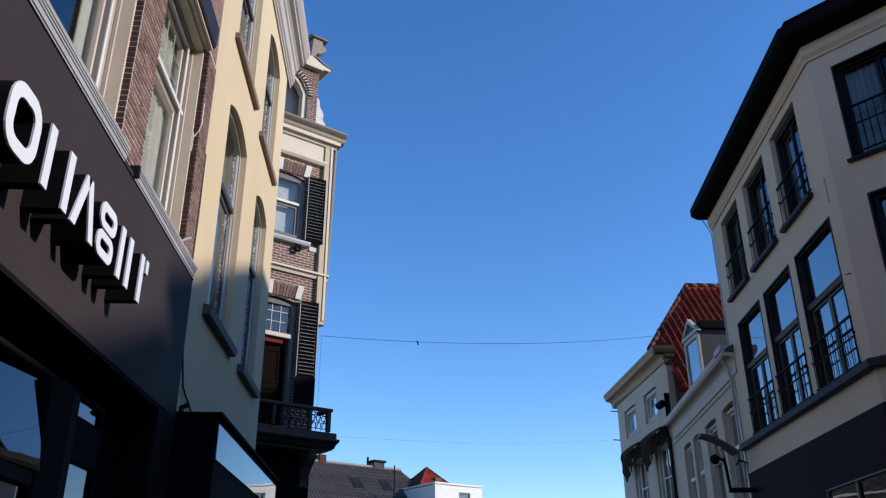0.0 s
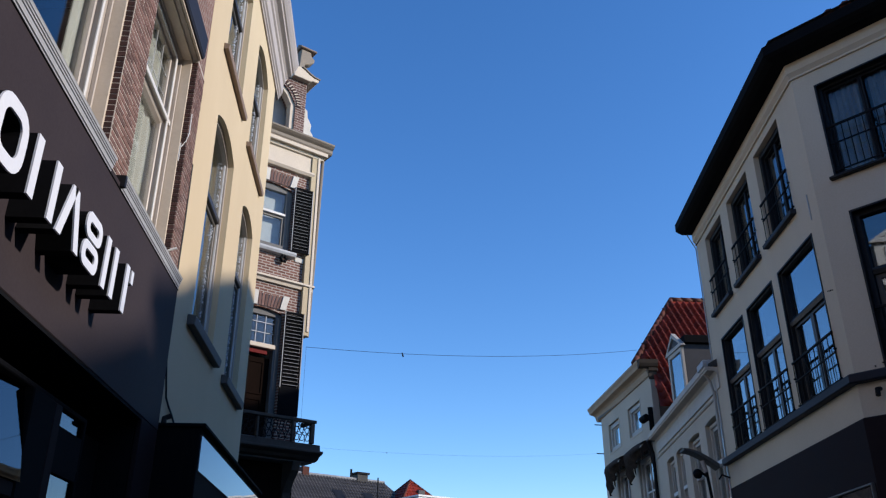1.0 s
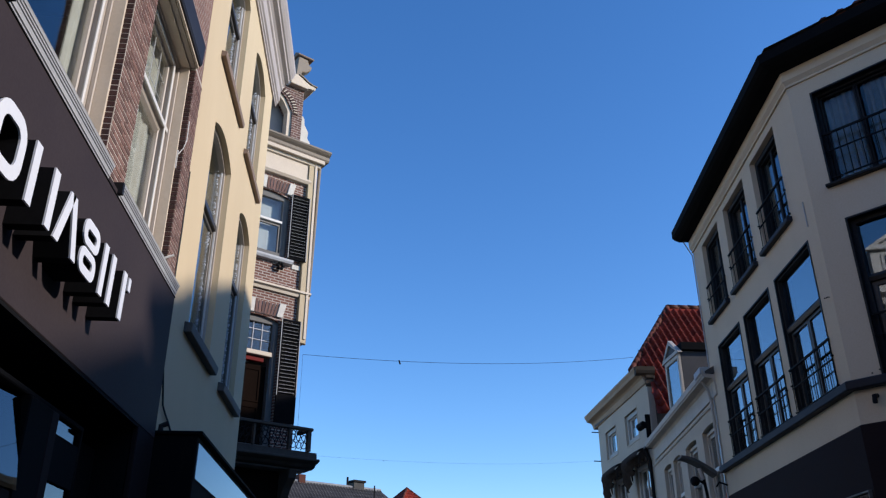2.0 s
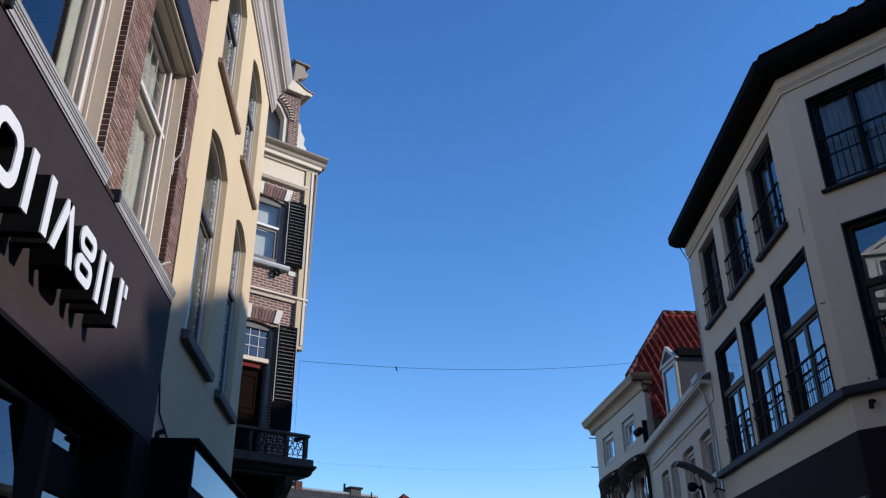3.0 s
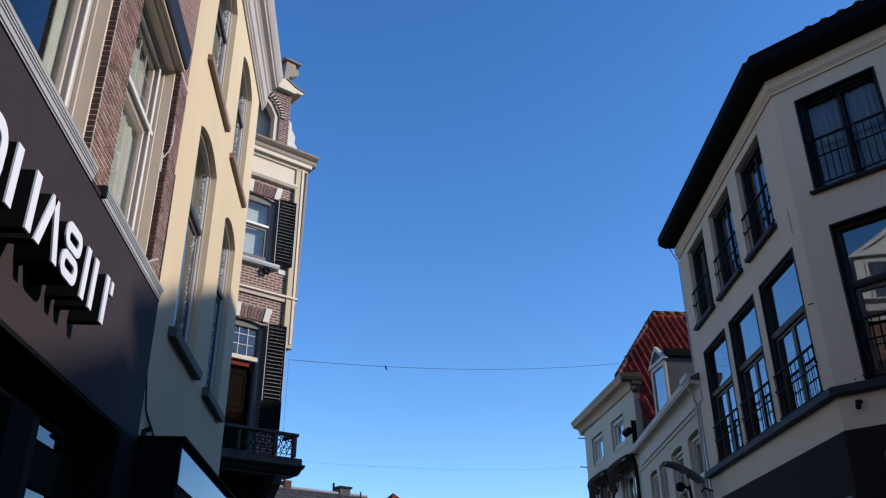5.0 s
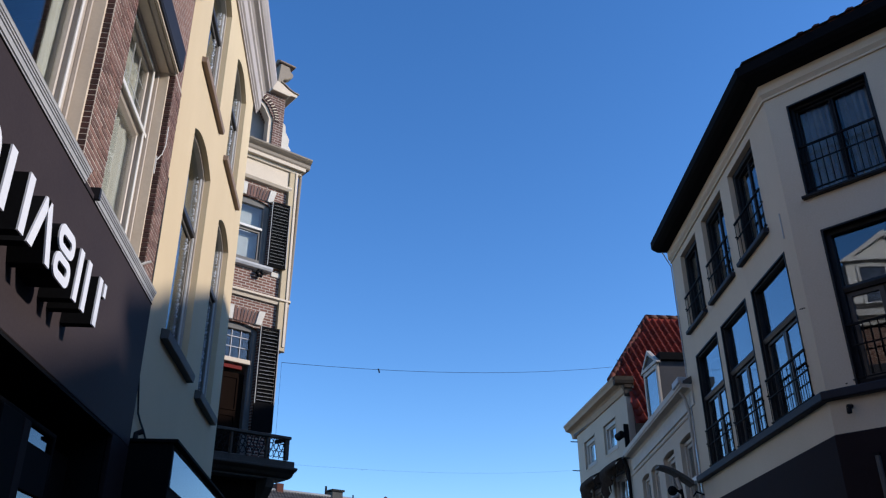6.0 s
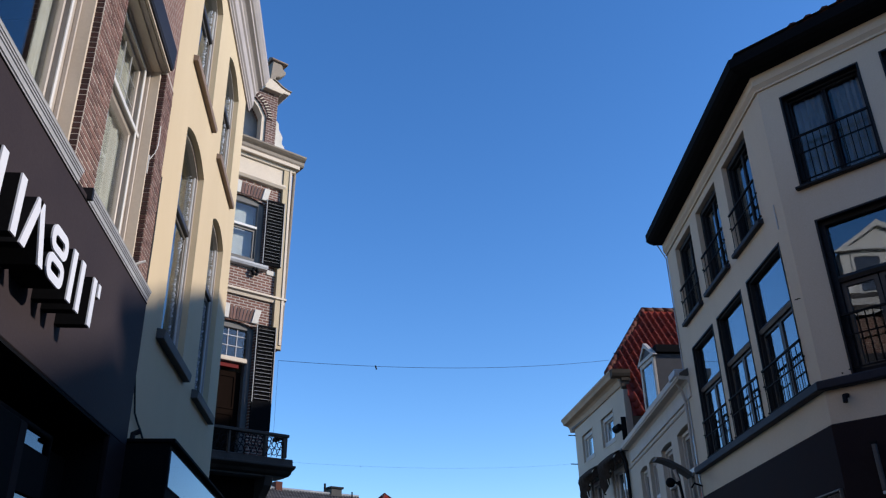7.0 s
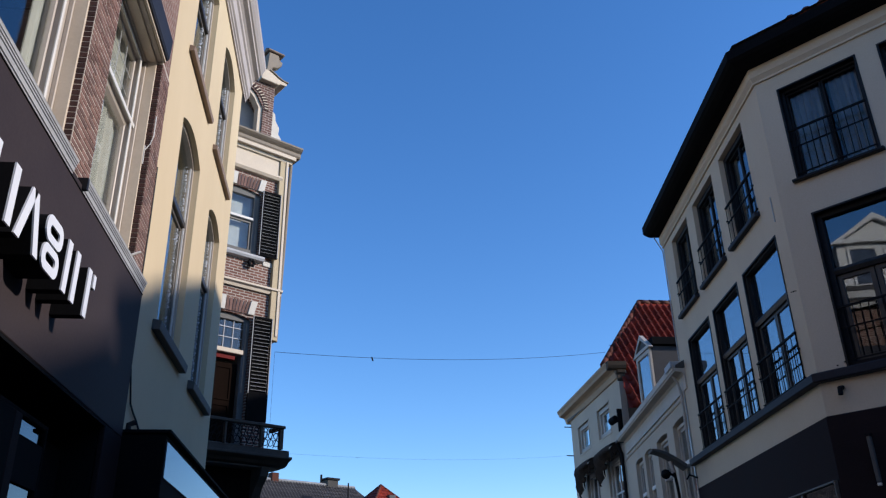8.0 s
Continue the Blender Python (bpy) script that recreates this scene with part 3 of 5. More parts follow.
def rounded(u0, u1, z0, z1, r, steps=5):
    out = []
    for cu, cz, s in ((u1 - r, z1 - r, 0), (u0 + r, z1 - r, 90), (u0 + r, z0 + r, 180), (u1 - r, z0 + r, 270)):
        for k in range(steps + 1):
            t = radians(s + 90 * k / steps)
            out.append((cu + r * math.cos(t), cz + r * math.sin(t)))
    return out


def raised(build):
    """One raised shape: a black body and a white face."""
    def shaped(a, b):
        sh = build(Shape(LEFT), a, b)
        sh.v = [Vector((p[0], p[1] * VIEW_SCALE, p[2] * VIEW_SCALE + 0.045)) for p in sh.v]
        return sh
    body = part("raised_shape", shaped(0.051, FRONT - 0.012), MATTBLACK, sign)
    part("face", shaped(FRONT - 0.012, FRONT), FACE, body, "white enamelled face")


def leaning(u0, u1, w):
    return lambda s, a, b: s.plate([(u0, Z0), (u0 + w, Z0), (u1 + w, Z1), (u1, Z1)], a, b)


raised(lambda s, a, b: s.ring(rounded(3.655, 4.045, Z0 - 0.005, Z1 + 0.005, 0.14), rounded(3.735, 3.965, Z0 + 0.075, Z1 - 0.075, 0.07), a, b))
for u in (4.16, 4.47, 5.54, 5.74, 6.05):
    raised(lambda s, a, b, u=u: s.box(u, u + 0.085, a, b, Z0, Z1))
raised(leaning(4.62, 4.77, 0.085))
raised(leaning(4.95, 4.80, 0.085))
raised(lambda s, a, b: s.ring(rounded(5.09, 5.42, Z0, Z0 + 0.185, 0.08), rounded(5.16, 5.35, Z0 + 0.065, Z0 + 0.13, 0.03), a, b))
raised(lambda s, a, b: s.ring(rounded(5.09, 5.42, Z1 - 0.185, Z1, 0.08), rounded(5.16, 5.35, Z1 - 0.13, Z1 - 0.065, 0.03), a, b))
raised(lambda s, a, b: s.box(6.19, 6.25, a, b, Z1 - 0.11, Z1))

# ---- cream plastered house ----
cream_house = thing("cream_house", (-2.2, 11, 0), "cream plastered house with segmental-arched windows and grey cornice", "house")
CREAM_WINDOWS = [(9.31, 10.70, 4.86, 7.92, 0.19), (11.72, 12.92, 4.82, 7.80, 0.19), (9.31, 10.68, 8.76, 11.0, 0.19), (11.62, 12.93, 8.64, 10.92, 0.21)]
wall(LEFT, 8.335, 13.75, 0, 11.4, CREAM_WINDOWS, 0.34, CREAM, cream_house, label="smooth cream plaster wall")
outer_walls(cream_house, [(-2.54, 13.5), (-10, 13.5), (-10, 8.4)], 0, 11.4, SHADEWALL)
for z in (4.2, 8.1, 11.3):
    part("floor_slab", Shape(LEFT).box(8.4, 13.45, -7.5, -0.36, z, z + 0.15), ROOM, cream_house)


def arched_window(fa, h, parent):
    u0, u1, z0, z1, rise = h
    arc_o = arch(u0, u1, z1 - rise, rise, 10)
    arc_i = arch(u0 + 0.05, u1 - 0.05, z1 - rise - 0.02, rise - 0.03, 10)
    outer = [(u0, z0), (u1, z0), *reversed(arc_o)]
    inner = [(u0 + 0.05, z0 + 0.07), (u1 - 0.05, z0 + 0.07), *reversed(arc_i)]
    w = part("window", Shape(fa).ring(outer, inner, -0.20, -0.085), OFFWHITE, parent, "tall dark sash window in an arched opening")
    mid = z0 + (z1 - z0) * 0.63
    part("meeting_rail", Shape(fa).box(u0 + 0.07, u1 - 0.07, -0.19, -0.10, mid - 0.05, mid + 0.04), DARKSASH, w, "", 0.008)
    part("sash", Shape(fa).ring([(u0 + 0.07, z0 + 0.07), (u1 - 0.07, z0 + 0.07), (u1 - 0.07, mid - 0.05), (u0 + 0.07, mid - 0.05)],
                                [(u0 + 0.11, z0 + 0.15), (u1 - 0.11, z0 + 0.15), (u1 - 0.11, mid - 0.1), (u0 + 0.11, mid - 0.1)], -0.19, -0.145), SASH, w, "", 0.006)
    pane(fa, u0 + 0.13, u1 - 0.13, z0 + 0.15, mid - 0.1, -0.155, BEADGLASS, w)
    part("pane", Shape(fa).plate([(u0 + 0.06, mid + 0.03), (u1 - 0.06, mid + 0.03), *reversed(arc_i)], -0.166, -0.158), BEADGLASS, w).visible_shadow = False
    part("bead", Shape(fa).box(u1 - 0.10, u1 - 0.075, -0.125, -0.105, z0 + 0.1, z1 - rise - 0.03), WHITE, w)
    t = 0.13 if z0 < 8 else 0.10
    part("sill", Shape(fa).bar(u0 - 0.2, u1 + 0.2, [(0, z0 - t), (t * 0.7, z0 - t), (t * 0.8, z0 - 0.05), (t * 0.8, z0 - 0.02), (0, z0)]), SILLDARK if z0 < 8 else SILLBROWN, w, "dark stone sill" if z0 < 8 else "brown stone sill", 0.006)
    sh = Shape(fa)
    for k in range(14):
        a, b = u0 + 0.02 + k * (u1 - u0 - 0.04) / 14, u0 + 0.02 + (k + 1) * (u1 - u0 - 0.04) / 14
        oa, ob = -0.28 + 0.015 * math.sin(k * 2.4), -0.28 + 0.015 * math.sin((k + 1) * 2.4)
        sh.face((a, oa, z0 + 0.05), (b, ob, z0 + 0.05), (b, ob, z1), (a, oa, z1))
        sh.face((a, oa - 0.01, z0 + 0.05), (b, ob - 0.01, z0 + 0.05), (b, ob - 0.01, z1), (a, oa - 0.01, z1))
    part("curtain", sh, DARKCURTAIN, w, "grey-green curtain")
    # White specks before the pane stand in for sun sparkle on it.
    rb = random.Random(int(u0 * 10 + z0))
    sh = Shape(fa)
    for k in range(130):
        z = rb.uniform(z0 + 0.3, z1 - 0.25)
        if abs(z - mid) < 0.1:
            continue
        u = u1 - (0.15 if z > mid else 0.30) + rb.gauss(0, 0.03)
        s = rb.uniform(0.003, 0.008)
        sh.box(u - s, u + s, -0.146 - s, -0.146 + s, z - s * 1.4, z + s * 1.4)
    tagged(part("glint_specks", sh, FACE, w, "white specks standing in for sun glints on the glass"), kind="stuff")
    return w


for h in CREAM_WINDOWS:
    arched_window(LEFT, h, cream_house)
part("cornice", Shape(LEFT).bar(8.335, 14.08, [(0, 11.28), (0.03, 11.28), (0.035, 11.32), (0.06, 11.34), (0.065, 11.38), (0.095, 11.41), (0.10, 11.46), (0.105, 11.66), (0.135, 11.69), (0.14, 11.78), (0.18, 11.83), (0.255, 11.87), (0.265, 11.93), (0.295, 11.95), (0.335, 12.02), (0.37, 12.10), (0.38, 12.17), (0, 12.18)]), CORNICEGREY, cream_house, "broad warm grey moulded cornice")
part("roof", Shape(LEFT).bar(8.335, 13.75, [(0.0, 12.19), (-3.6, 14.6), (-7.6, 12.19), (-7.6, 11.4), (0, 11.4)]), DARKTILE, cream_house, "dark tiled pitched roof")
cable = part("cable", Shape(LEFT).rod([(8.345, 0.012, 6.4), (8.36, 0.014, 5.6), (8.35, 0.012, 4.9), (8.39, 0.015, 4.316), (8.42, 0.015, 4.09), (8.50, 0.02, 3.90), (8.59, 0.02, 3.74), (8.75, 0.02, 3.68), (8.90, 0.02, 3.64), (9.06, 0.02, 3.58), (9.05, 0.03, 3.53), (8.86, 0.03, 3.49), (8.69, 0.03, 3.455)], 0.011, 6), BLACK)
tagged(cable, "thin black cable hanging down the cream wall", "cable")

# ---- canopy box over the next shop ----
canopy = thing("canopy_box", (-1.95, 10, 3.0), "black shop canopy box with a glossy glass front", "canopy")
part("body", Shape(LEFT).box(8.42, 13.2, 0.003, 0.45, 2.30, 3.40), MATTBLACK, canopy, "", 0.01)
part("front_glass", Shape(LEFT).box(8.47, 13.1, 0.452, 0.462, 2.98, 3.33), CANOPYGLASS, canopy, "glossy dark glass front")
part("top_edge", Shape(LEFT).box(8.40, 13.22, 0.003, 0.50, 3.403, 3.44), MATTBLACK, canopy, "", 0.006)
part("spotlight", Shape(LEFT).rod([(8.48, 0.06, 3.44), (8.48, 0.06, 3.5), (8.50, 0.12, 3.53)], 0.03), BLACK, canopy)

# ---- brick house with shutters, balcony and gable ----
shut_house = thing("shuttered_house", (-3.3, 19.5, 0), "red brick house with black shutters, white bands and a balcony", "house")
SBRICK = brickwork("far_brick_courses", (0.831, 0.556), (0.12, 0.048, 0.034), (0.19, 0.082, 0.058), (0.40, 0.35, 0.30), 0.22, 0.072, 0.011)
wall(SHUTTERED, -2.6, 1.36, 0, 13.3, [(-0.38, 0.80, 10.10, 11.92, 0.10), (-0.38, 0.80, 5.30, 8.52, 0.10)], 0.34, SBRICK, shut_house, label="red-brown brick wall")
e, n = SHUTTERED.e, SHUTTERED.n
q0, q1 = SHUTTERED.at(1.36, -0.35, 0), SHUTTERED.at(1.36, -8, 0)
q2, q3 = SHUTTERED.at(-2.6, -8, 0), SHUTTERED.at(-2.6, -0.35, 0)
outer_walls(shut_house, [q.xy for q in (q0, q1, q2, q3)], 0, 13.3, SHADEWALL)
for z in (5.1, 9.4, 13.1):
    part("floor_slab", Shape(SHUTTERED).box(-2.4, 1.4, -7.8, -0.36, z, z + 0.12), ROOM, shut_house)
part("pilaster", Shape(SHUTTERED).box(1.22, 1.47, -0.2, 0.10, 8.0, 13.07), YELLOWTRIM, shut_house, "ochre painted corner pilaster", 0.01)
part("pilaster_strip", Shape(SHUTTERED).box(1.385, 1.455, 0.101, 0.125, 8.1, 13.06), CREAMTRIM, shut_house, "", 0.006)
part("downpipe", Shape(SHUTTERED).rod([(1.47, 0.02, 8.0), (1.53, 0.02, 10.5), (1.58, 0.02, 13.05)], 0.045), BROWNTRIM, shut_house, "grey rainwater pipe")
part("frieze", Shape(SHUTTERED).box(-2.6, 1.218, 0.003, 0.06, 12.53, 13.07), CREAMTRIM, shut_house, "cream painted frieze", 0.006)
part("architrave", Shape(SHUTTERED).bar(-2.6, 1.30, [(0, 12.38), (0.09, 12.40), (0.13, 12.47), (0.13, 12.52), (0, 12.525)]), CREAMTRIM, shut_house)
part("cornice_band", Shape(SHUTTERED).bar(-2.8, 1.62, [(-0.3, 13.075), (0.20, 13.08), (0.22, 13.09), (0.22, 13.19), (0.18, 13.20), (-0.3, 13.20)]), CREAMTRIM, shut_house, "cream lower band of the cornice")
part("cornice", Shape(SHUTTERED).bar(-2.8, 1.75, [(-0.3, 13.203), (0.19, 13.203), (0.22, 13.25), (0.23, 13.33), (0.29, 13.38), (0.335, 13.43), (0.34, 13.47), (-0.3, 13.53)]), BROWNTRIM, shut_house, "projecting brown-grey cornice")
part("cornice_moulding", Shape(SHUTTERED).bar(-2.7, 1.56, [(0.061, 12.98), (0.11, 13.0), (0.13, 13.072), (0.061, 13.072)]), CREAMTRIM, shut_house, "cream moulding under the cornice")
part("string_course", Shape(SHUTTERED).bar(-2.6, 1.52, [(0, 9.18), (0.06, 9.18), (0.08, 9.25), (0.14, 9.28), (0.14, 9.33), (0, 9.37)]), CREAMTRIM, shut_house, "cream moulded string course")
part("roof", Shape(SHUTTERED).bar(-2.6, 1.36, [(-0.75, 13.53), (-4, 15.4), (-8, 13.53), (-8, 13.3), (-0.75, 13.3)]), DARKTILE, shut_house, "dark tiled roof")


def brick_lintel(u0, u1, z, parent):
    """A flat arch of upright bricks between pale stone blocks."""
    lin = part("lintel", Shape(SHUTTERED).box(u0 - 0.12, u1 + 0.12, 0.003, 0.012, z, z + 0.34), MORTAR, parent)
    k = int((u1 - u0) / 0.075)
    for j in range(k):
        u = u0 + (u1 - u0) * (j + 0.5) / k
        lean = (u - (u0 + u1) / 2) * 0.18
        part("brick", Shape(SHUTTERED).plate([(u - 0.032, z + 0.01), (u + 0.032, z + 0.01), (u + 0.036 + lean, z + 0.33), (u - 0.030 + lean, z + 0.33)], 0.013, 0.03), BRICK, lin)
    for u, lean in ((u0 - 0.08, -0.05), (u0 + 0.36, 0.0), (u1 + 0.02, 0.075)):
        part("stone_block", Shape(SHUTTERED).plate([(u - 0.085, z + 0.0), (u + 0.075, z), (u + 0.09 + lean, z + 0.36), (u - 0.085 + lean, z + 0.36)], 0.004, 0.06), STONE, lin, "pale sandstone block", 0.008)


def shutter(u0, u1, z0, z1, parent, solid=0.0):
    """A louvred shutter of separate slats, swung back on its hinges."""
    fa = Facade(*SHUTTERED.at(u0, 0.05, 0).xy, 56.22 + 7, 1)
    w = u1 - u0
    f = part("shutter", Shape(fa).ring([(0, z0), (w, z0), (w, z1), (0, z1)], [(0.05, z0 + 0.06 + solid), (w - 0.05, z0 + 0.06 + solid), (w - 0.05, z1 - 0.06), (0.05, z1 - 0.06)], 0.01, 0.05), MATTBLACK, parent, "black louvred wooden shutter", 0.004)
    for a, b in ((0.0, 0.018), (w - 0.018, w)):
        part("worn_edge", Shape(fa).box(a, b, 0.051, 0.055, z0 + 0.02 + solid, z1 - 0.01), SLAT, f, "worn pale edge")
    low = z0 + 0.06 + solid
    # Black sheet stands in for the shade between the slats.
    part("gap_shade_board", Shape(fa).box(0.05, w - 0.05, 0.0, 0.008, low, z1 - 0.06), MATTBLACK, f)
    k = int((z1 - 0.06 - low) / 0.088)
    for j in range(k):
        z = low + (z1 - 0.06 - low) * (j + 0.5) / k
        part("slat", Shape(fa).bar(0.052, w - 0.052, [(0.030, z + 0.006), (0.050, z - 0.002), (0.051, z + 0.003), (0.031, z + 0.012)]), SLAT, f)
    part("hinge", Shape(fa).box(-0.06, 0.05, 0.02, 0.045, z1 - 0.5, z1 - 0.46), IRON, f)
    return f


w = framed(SHUTTERED, -0.38, 0.80, 10.10, 11.92, -0.06, 0.17, 0.12, MIDGREY, shut_house, label="grey framed sash window with a white meeting rail")
part("meeting_rail", Shape(SHUTTERED).box(-0.30, 0.64, -0.14, -0.04, 11.09, 11.16), WHITE, w, "white meeting rail", 0.008)
part("lower_sash", Shape(SHUTTERED).ring([(-0.3, 10.18), (0.64, 10.18), (0.64, 11.08), (-0.3, 11.08)], [(-0.23, 10.26), (0.57, 10.26), (0.57, 11.02), (-0.23, 11.02)], -0.16, -0.10), SASH, w, "", 0.006)
pane(SHUTTERED, -0.23, 0.57, 10.26, 11.02, -0.12, CLEARGLASS, w)
pane(SHUTTERED, -0.30, 0.64, 11.18, 11.84, -0.10, CLEARGLASS, w)
part("curtain", Shape(SHUTTERED).box(-0.3, 0.64, -0.30, -0.29, 10.2, 11.85), CURTAIN, w)
part("sill", Shape(SHUTTERED).bar(-0.6, 0.95, [(0, 9.96), (0.12, 9.97), (0.15, 10.03), (0.15, 10.08), (0, 10.10)]), SILLGREY, w, "grey stone sill", 0.006)
part("wall_block", Shape(SHUTTERED).box(0.97, 1.215, 0.003, 0.03, 9.90, 10.03), STONE, shut_house, "pale stone block under the shutter", 0.008)
sh = Shape(SHUTTERED)
for k in range(6):
    t = k * 1.047
    sh.ball(0.62 + 0.07 * math.cos(t), 0.10, 9.86 + 0.07 * math.sin(t), 0.045)
part("ornament", sh, IRON, shut_house, "dark cast ornament under the sill", smooth=True)
shutter(0.80, 1.30, 10.12, 11.96, shut_house)
brick_lintel(-0.38, 0.72, 11.93, shut_house)
d = framed(SHUTTERED, -0.38, 0.80, 5.30, 8.52, -0.08, 0.16, 0.20, MIDGREY, shut_house, "balcony_door", label="dark wooden balcony door under a barred top light")
part("leaf", Shape(SHUTTERED).box(-0.30, 0.64, -0.27, -0.22, 5.38, 7.35), TIMBER, d, "dark brown door leaf", 0.01)
for z in (5.55, 6.45):
    part("door_panel", Shape(SHUTTERED).ring([(-0.15, z), (0.5, z), (0.5, z + 0.8), (-0.15, z + 0.8)], [(-0.11, z + 0.04), (0.46, z + 0.04), (0.46, z + 0.76), (-0.11, z + 0.76)], -0.22, -0.20), TIMBER, d)
part("red_rail", Shape(SHUTTERED).box(-0.30, 0.5, -0.20, -0.10, 7.40, 7.51), REDPAINT, d, "dark red painted rail", 0.006)
part("transom", Shape(SHUTTERED).box(-0.30, 0.66, -0.16, -0.01, 7.53, 7.64), CREAMTRIM, d, "cream transom", 0.01)
pane(SHUTTERED, -0.30, 0.64, 7.68, 8.44, -0.14, BEADGLASS, d)
sh = Shape(SHUTTERED)
for k in range(1, 4):
    u = -0.30 + 0.94 * k / 4
    sh.box(u - 0.009, u + 0.009, -0.14, -0.12, 7.64, 8.44)
for k in (1, 2):
    z = 7.68 + 0.76 * k / 3
    sh.box(-0.30, 0.64, -0.14, -0.122, z - 0.009, z + 0.009)
part("glazing_bars", sh, SILLGREY, d, "thin grey-white glazing bars")
shutter(0.80, 1.30, 5.98, 8.52, shut_house, 0.62)
brick_lintel(-0.38, 0.72, 8.54, shut_house)

# balcony
BAL = 0.62
balcony = part("balcony", Shape(SHUTTERED).bar(-1.6, 1.70, [(0, 4.94), (0.42, 4.94), (0.52, 4.97), (0.58, 5.03), (0.68, 5.06), (0.74, 5.09), (0.74, 5.135), (0.60, 5.16), (0.58, 5.30), (0, 5.30)]), DARKGREY, shut_house, "dark grey painted balcony with iron panels", 0.006)
part("floor_board", Shape(SHUTTERED).box(-1.6, 1.60, 0.003, 0.40, 4.90, 4.937), SILLDARK, balcony)
part("handrail", Shape(SHUTTERED).box(-1.6, 1.53, BAL - 0.08, BAL + 0.06, 5.76, 5.83), DARKGREY, balcony, "", 0.012)
part("handrail", Shape(SHUTTERED).box(1.40, 1.52, 0.1, BAL - 0.082, 5.76, 5.83), DARKGREY, balcony, "", 0.012)
for u in (1.40, 0.92, 0.05, -0.8):
    part("post", Shape(SHUTTERED).box(u, u + (0.10 if u > 1 else 0.05), BAL - 0.06, BAL + 0.03, 5.302, 5.758), DARKGREY, balcony, "", 0.008)
for a, b in ((0.98, 1.39), (0.12, 0.90), (-0.73, 0.03)):
    sh = Shape(SHUTTERED)
    k = max(2, round((b - a) / 0.16))
    for j in range(k):
        c = a + (b - a) * (j + 0.5) / k
        for zc, r in ((5.42, 0.075), (5.58, 0.065), (5.69, 0.045)):
            sh.rod([(c + r * math.cos(t * 0.55), BAL, zc + r * math.sin(t * 0.55)) for t in range(11)], 0.011, 5)
        sh.rod([(c - 0.07, BAL, 5.31), (c + 0.02, BAL, 5.53), (c + 0.07, BAL, 5.75)], 0.011, 5)
    part("iron_panel", sh, IRON, balcony, "ornate cast-iron scroll panel")
for u in (-0.5, 1.05):
    part("console", Shape(SHUTTERED).plate([(u, 4.1), (u + 0.2, 4.1), (u + 0.2, 4.897), (u, 4.897)], 0.053, 0.16), DARKGREY, balcony, "", 0.01)
    part("console", Shape(SHUTTERED).bar(u, u + 0.2, [(0.163, 4.25), (0.3, 4.5), (0.5, 4.7), (0.55, 4.898), (0.163, 4.898)]), DARKGREY, balcony, "", 0.01)

# Added dark panel puts the shade under the balcony into the colour.
part("shopfront", Shape(SHUTTERED).box(-2.6, 1.34, 0.003, 0.05, 0, 4.898), TIMBER, shut_house, "dark panel standing in for the shade below the balcony", 0.01)

# gable over the cornice
GBRICK = brickwork("gable_brick_courses", (0.831, 0.556), (0.085, 0.040, 0.031), (0.15, 0.075, 0.058), (0.36, 0.31, 0.27), 0.2, 0.075)
gable = part("gable", Shape(SHUTTERED).ring([(-1.9, 13.5), (0.92, 13.5), (0.92, 15.3), *[(0.92 - 2.82 * k / 8, 15.3) for k in range(1, 9)]],
                                            [(-1.2, 13.6), (0.62, 13.6), (0.62, 14.5), *reversed(arch(-1.2, 0.62, 14.5, 0.66, 8)[:-1])], -0.7, 0.02), GBRICK, shut_house, "brick gable with an arched niche")
part("niche", Shape(SHUTTERED).box(-1.2, 0.62, -0.55, -0.45, 13.55, 15.2), CORNICEGREY, gable, "grey-white arched panel")
part("arch_moulding", Shape(SHUTTERED).ring(arch(-1.2, 0.62, 14.5, 0.64, 12) + [(0.62, 13.52), (-1.2, 13.52)], arch(-1.08, 0.50, 14.5, 0.55, 12) + [(0.50, 13.52), (-1.08, 13.52)], -0.255, -0.03), CREAMTRIM, gable, "white arch moulding")
for k in range(61):
    t = radians(3 * k)
    b = 0.012 if k % 2 else 0.028
    c, s = math.cos(t), math.sin(t)
    quad = [(-0.29 + (0.92 + d) * c - w * s, 14.46 + (0.70 + d) * s + w * c) for d, w in ((0.02, -b), (0.02, b), (0.14, b * 1.2), (0.14, -b * 1.2))]
    part("voussoir", Shape(SHUTTERED).plate(quad, 0.022, 0.04), CREAMTRIM if k % 2 else DARKBRICK, gable)
part("gable_cap", Shape(SHUTTERED).plate([(0.42, 15.31), (0.94, 15.31), (1.00, 15.35), (1.16, 15.36), (1.20, 15.40), (1.20, 15.46), (1.06, 15.47), (0.90, 15.52), (0.76, 15.60), (0.62, 15.66), (0.42, 15.66)], -0.75, 0.18), CREAMTRIM, gable, "cream swept gable cap", 0.012)
part("cap_lip", Shape(SHUTTERED).plate([(0.64, 15.665), (0.78, 15.605), (0.92, 15.525), (1.07, 15.475), (1.23, 15.465), (1.24, 15.50), (1.08, 15.51), (0.94, 15.56), (0.80, 15.64), (0.66, 15.70)], -0.75, 0.21), BROWNTRIM, gable, "brown swept edge", 0.006)
fin = part("finial", Shape(SHUTTERED).plate([(0.62, 15.62), (0.76, 15.60), (0.82, 15.94), (0.95, 15.99), (1.10, 16.12), (1.12, 16.24), (1.02, 16.30), (0.98, 16.44), (0.68, 16.44)], -0.26, 0.0), BROWNTRIM, gable, "weathered grey scrolled stone finial", 0.02)
part("finial_cap", Shape(SHUTTERED).bar(0.62, 1.14, [(-0.32, 16.443), (0.06, 16.443), (0.07, 16.49), (-0.12, 16.62), (-0.33, 16.49)]), SILLBROWN, fin, "", 0.015)
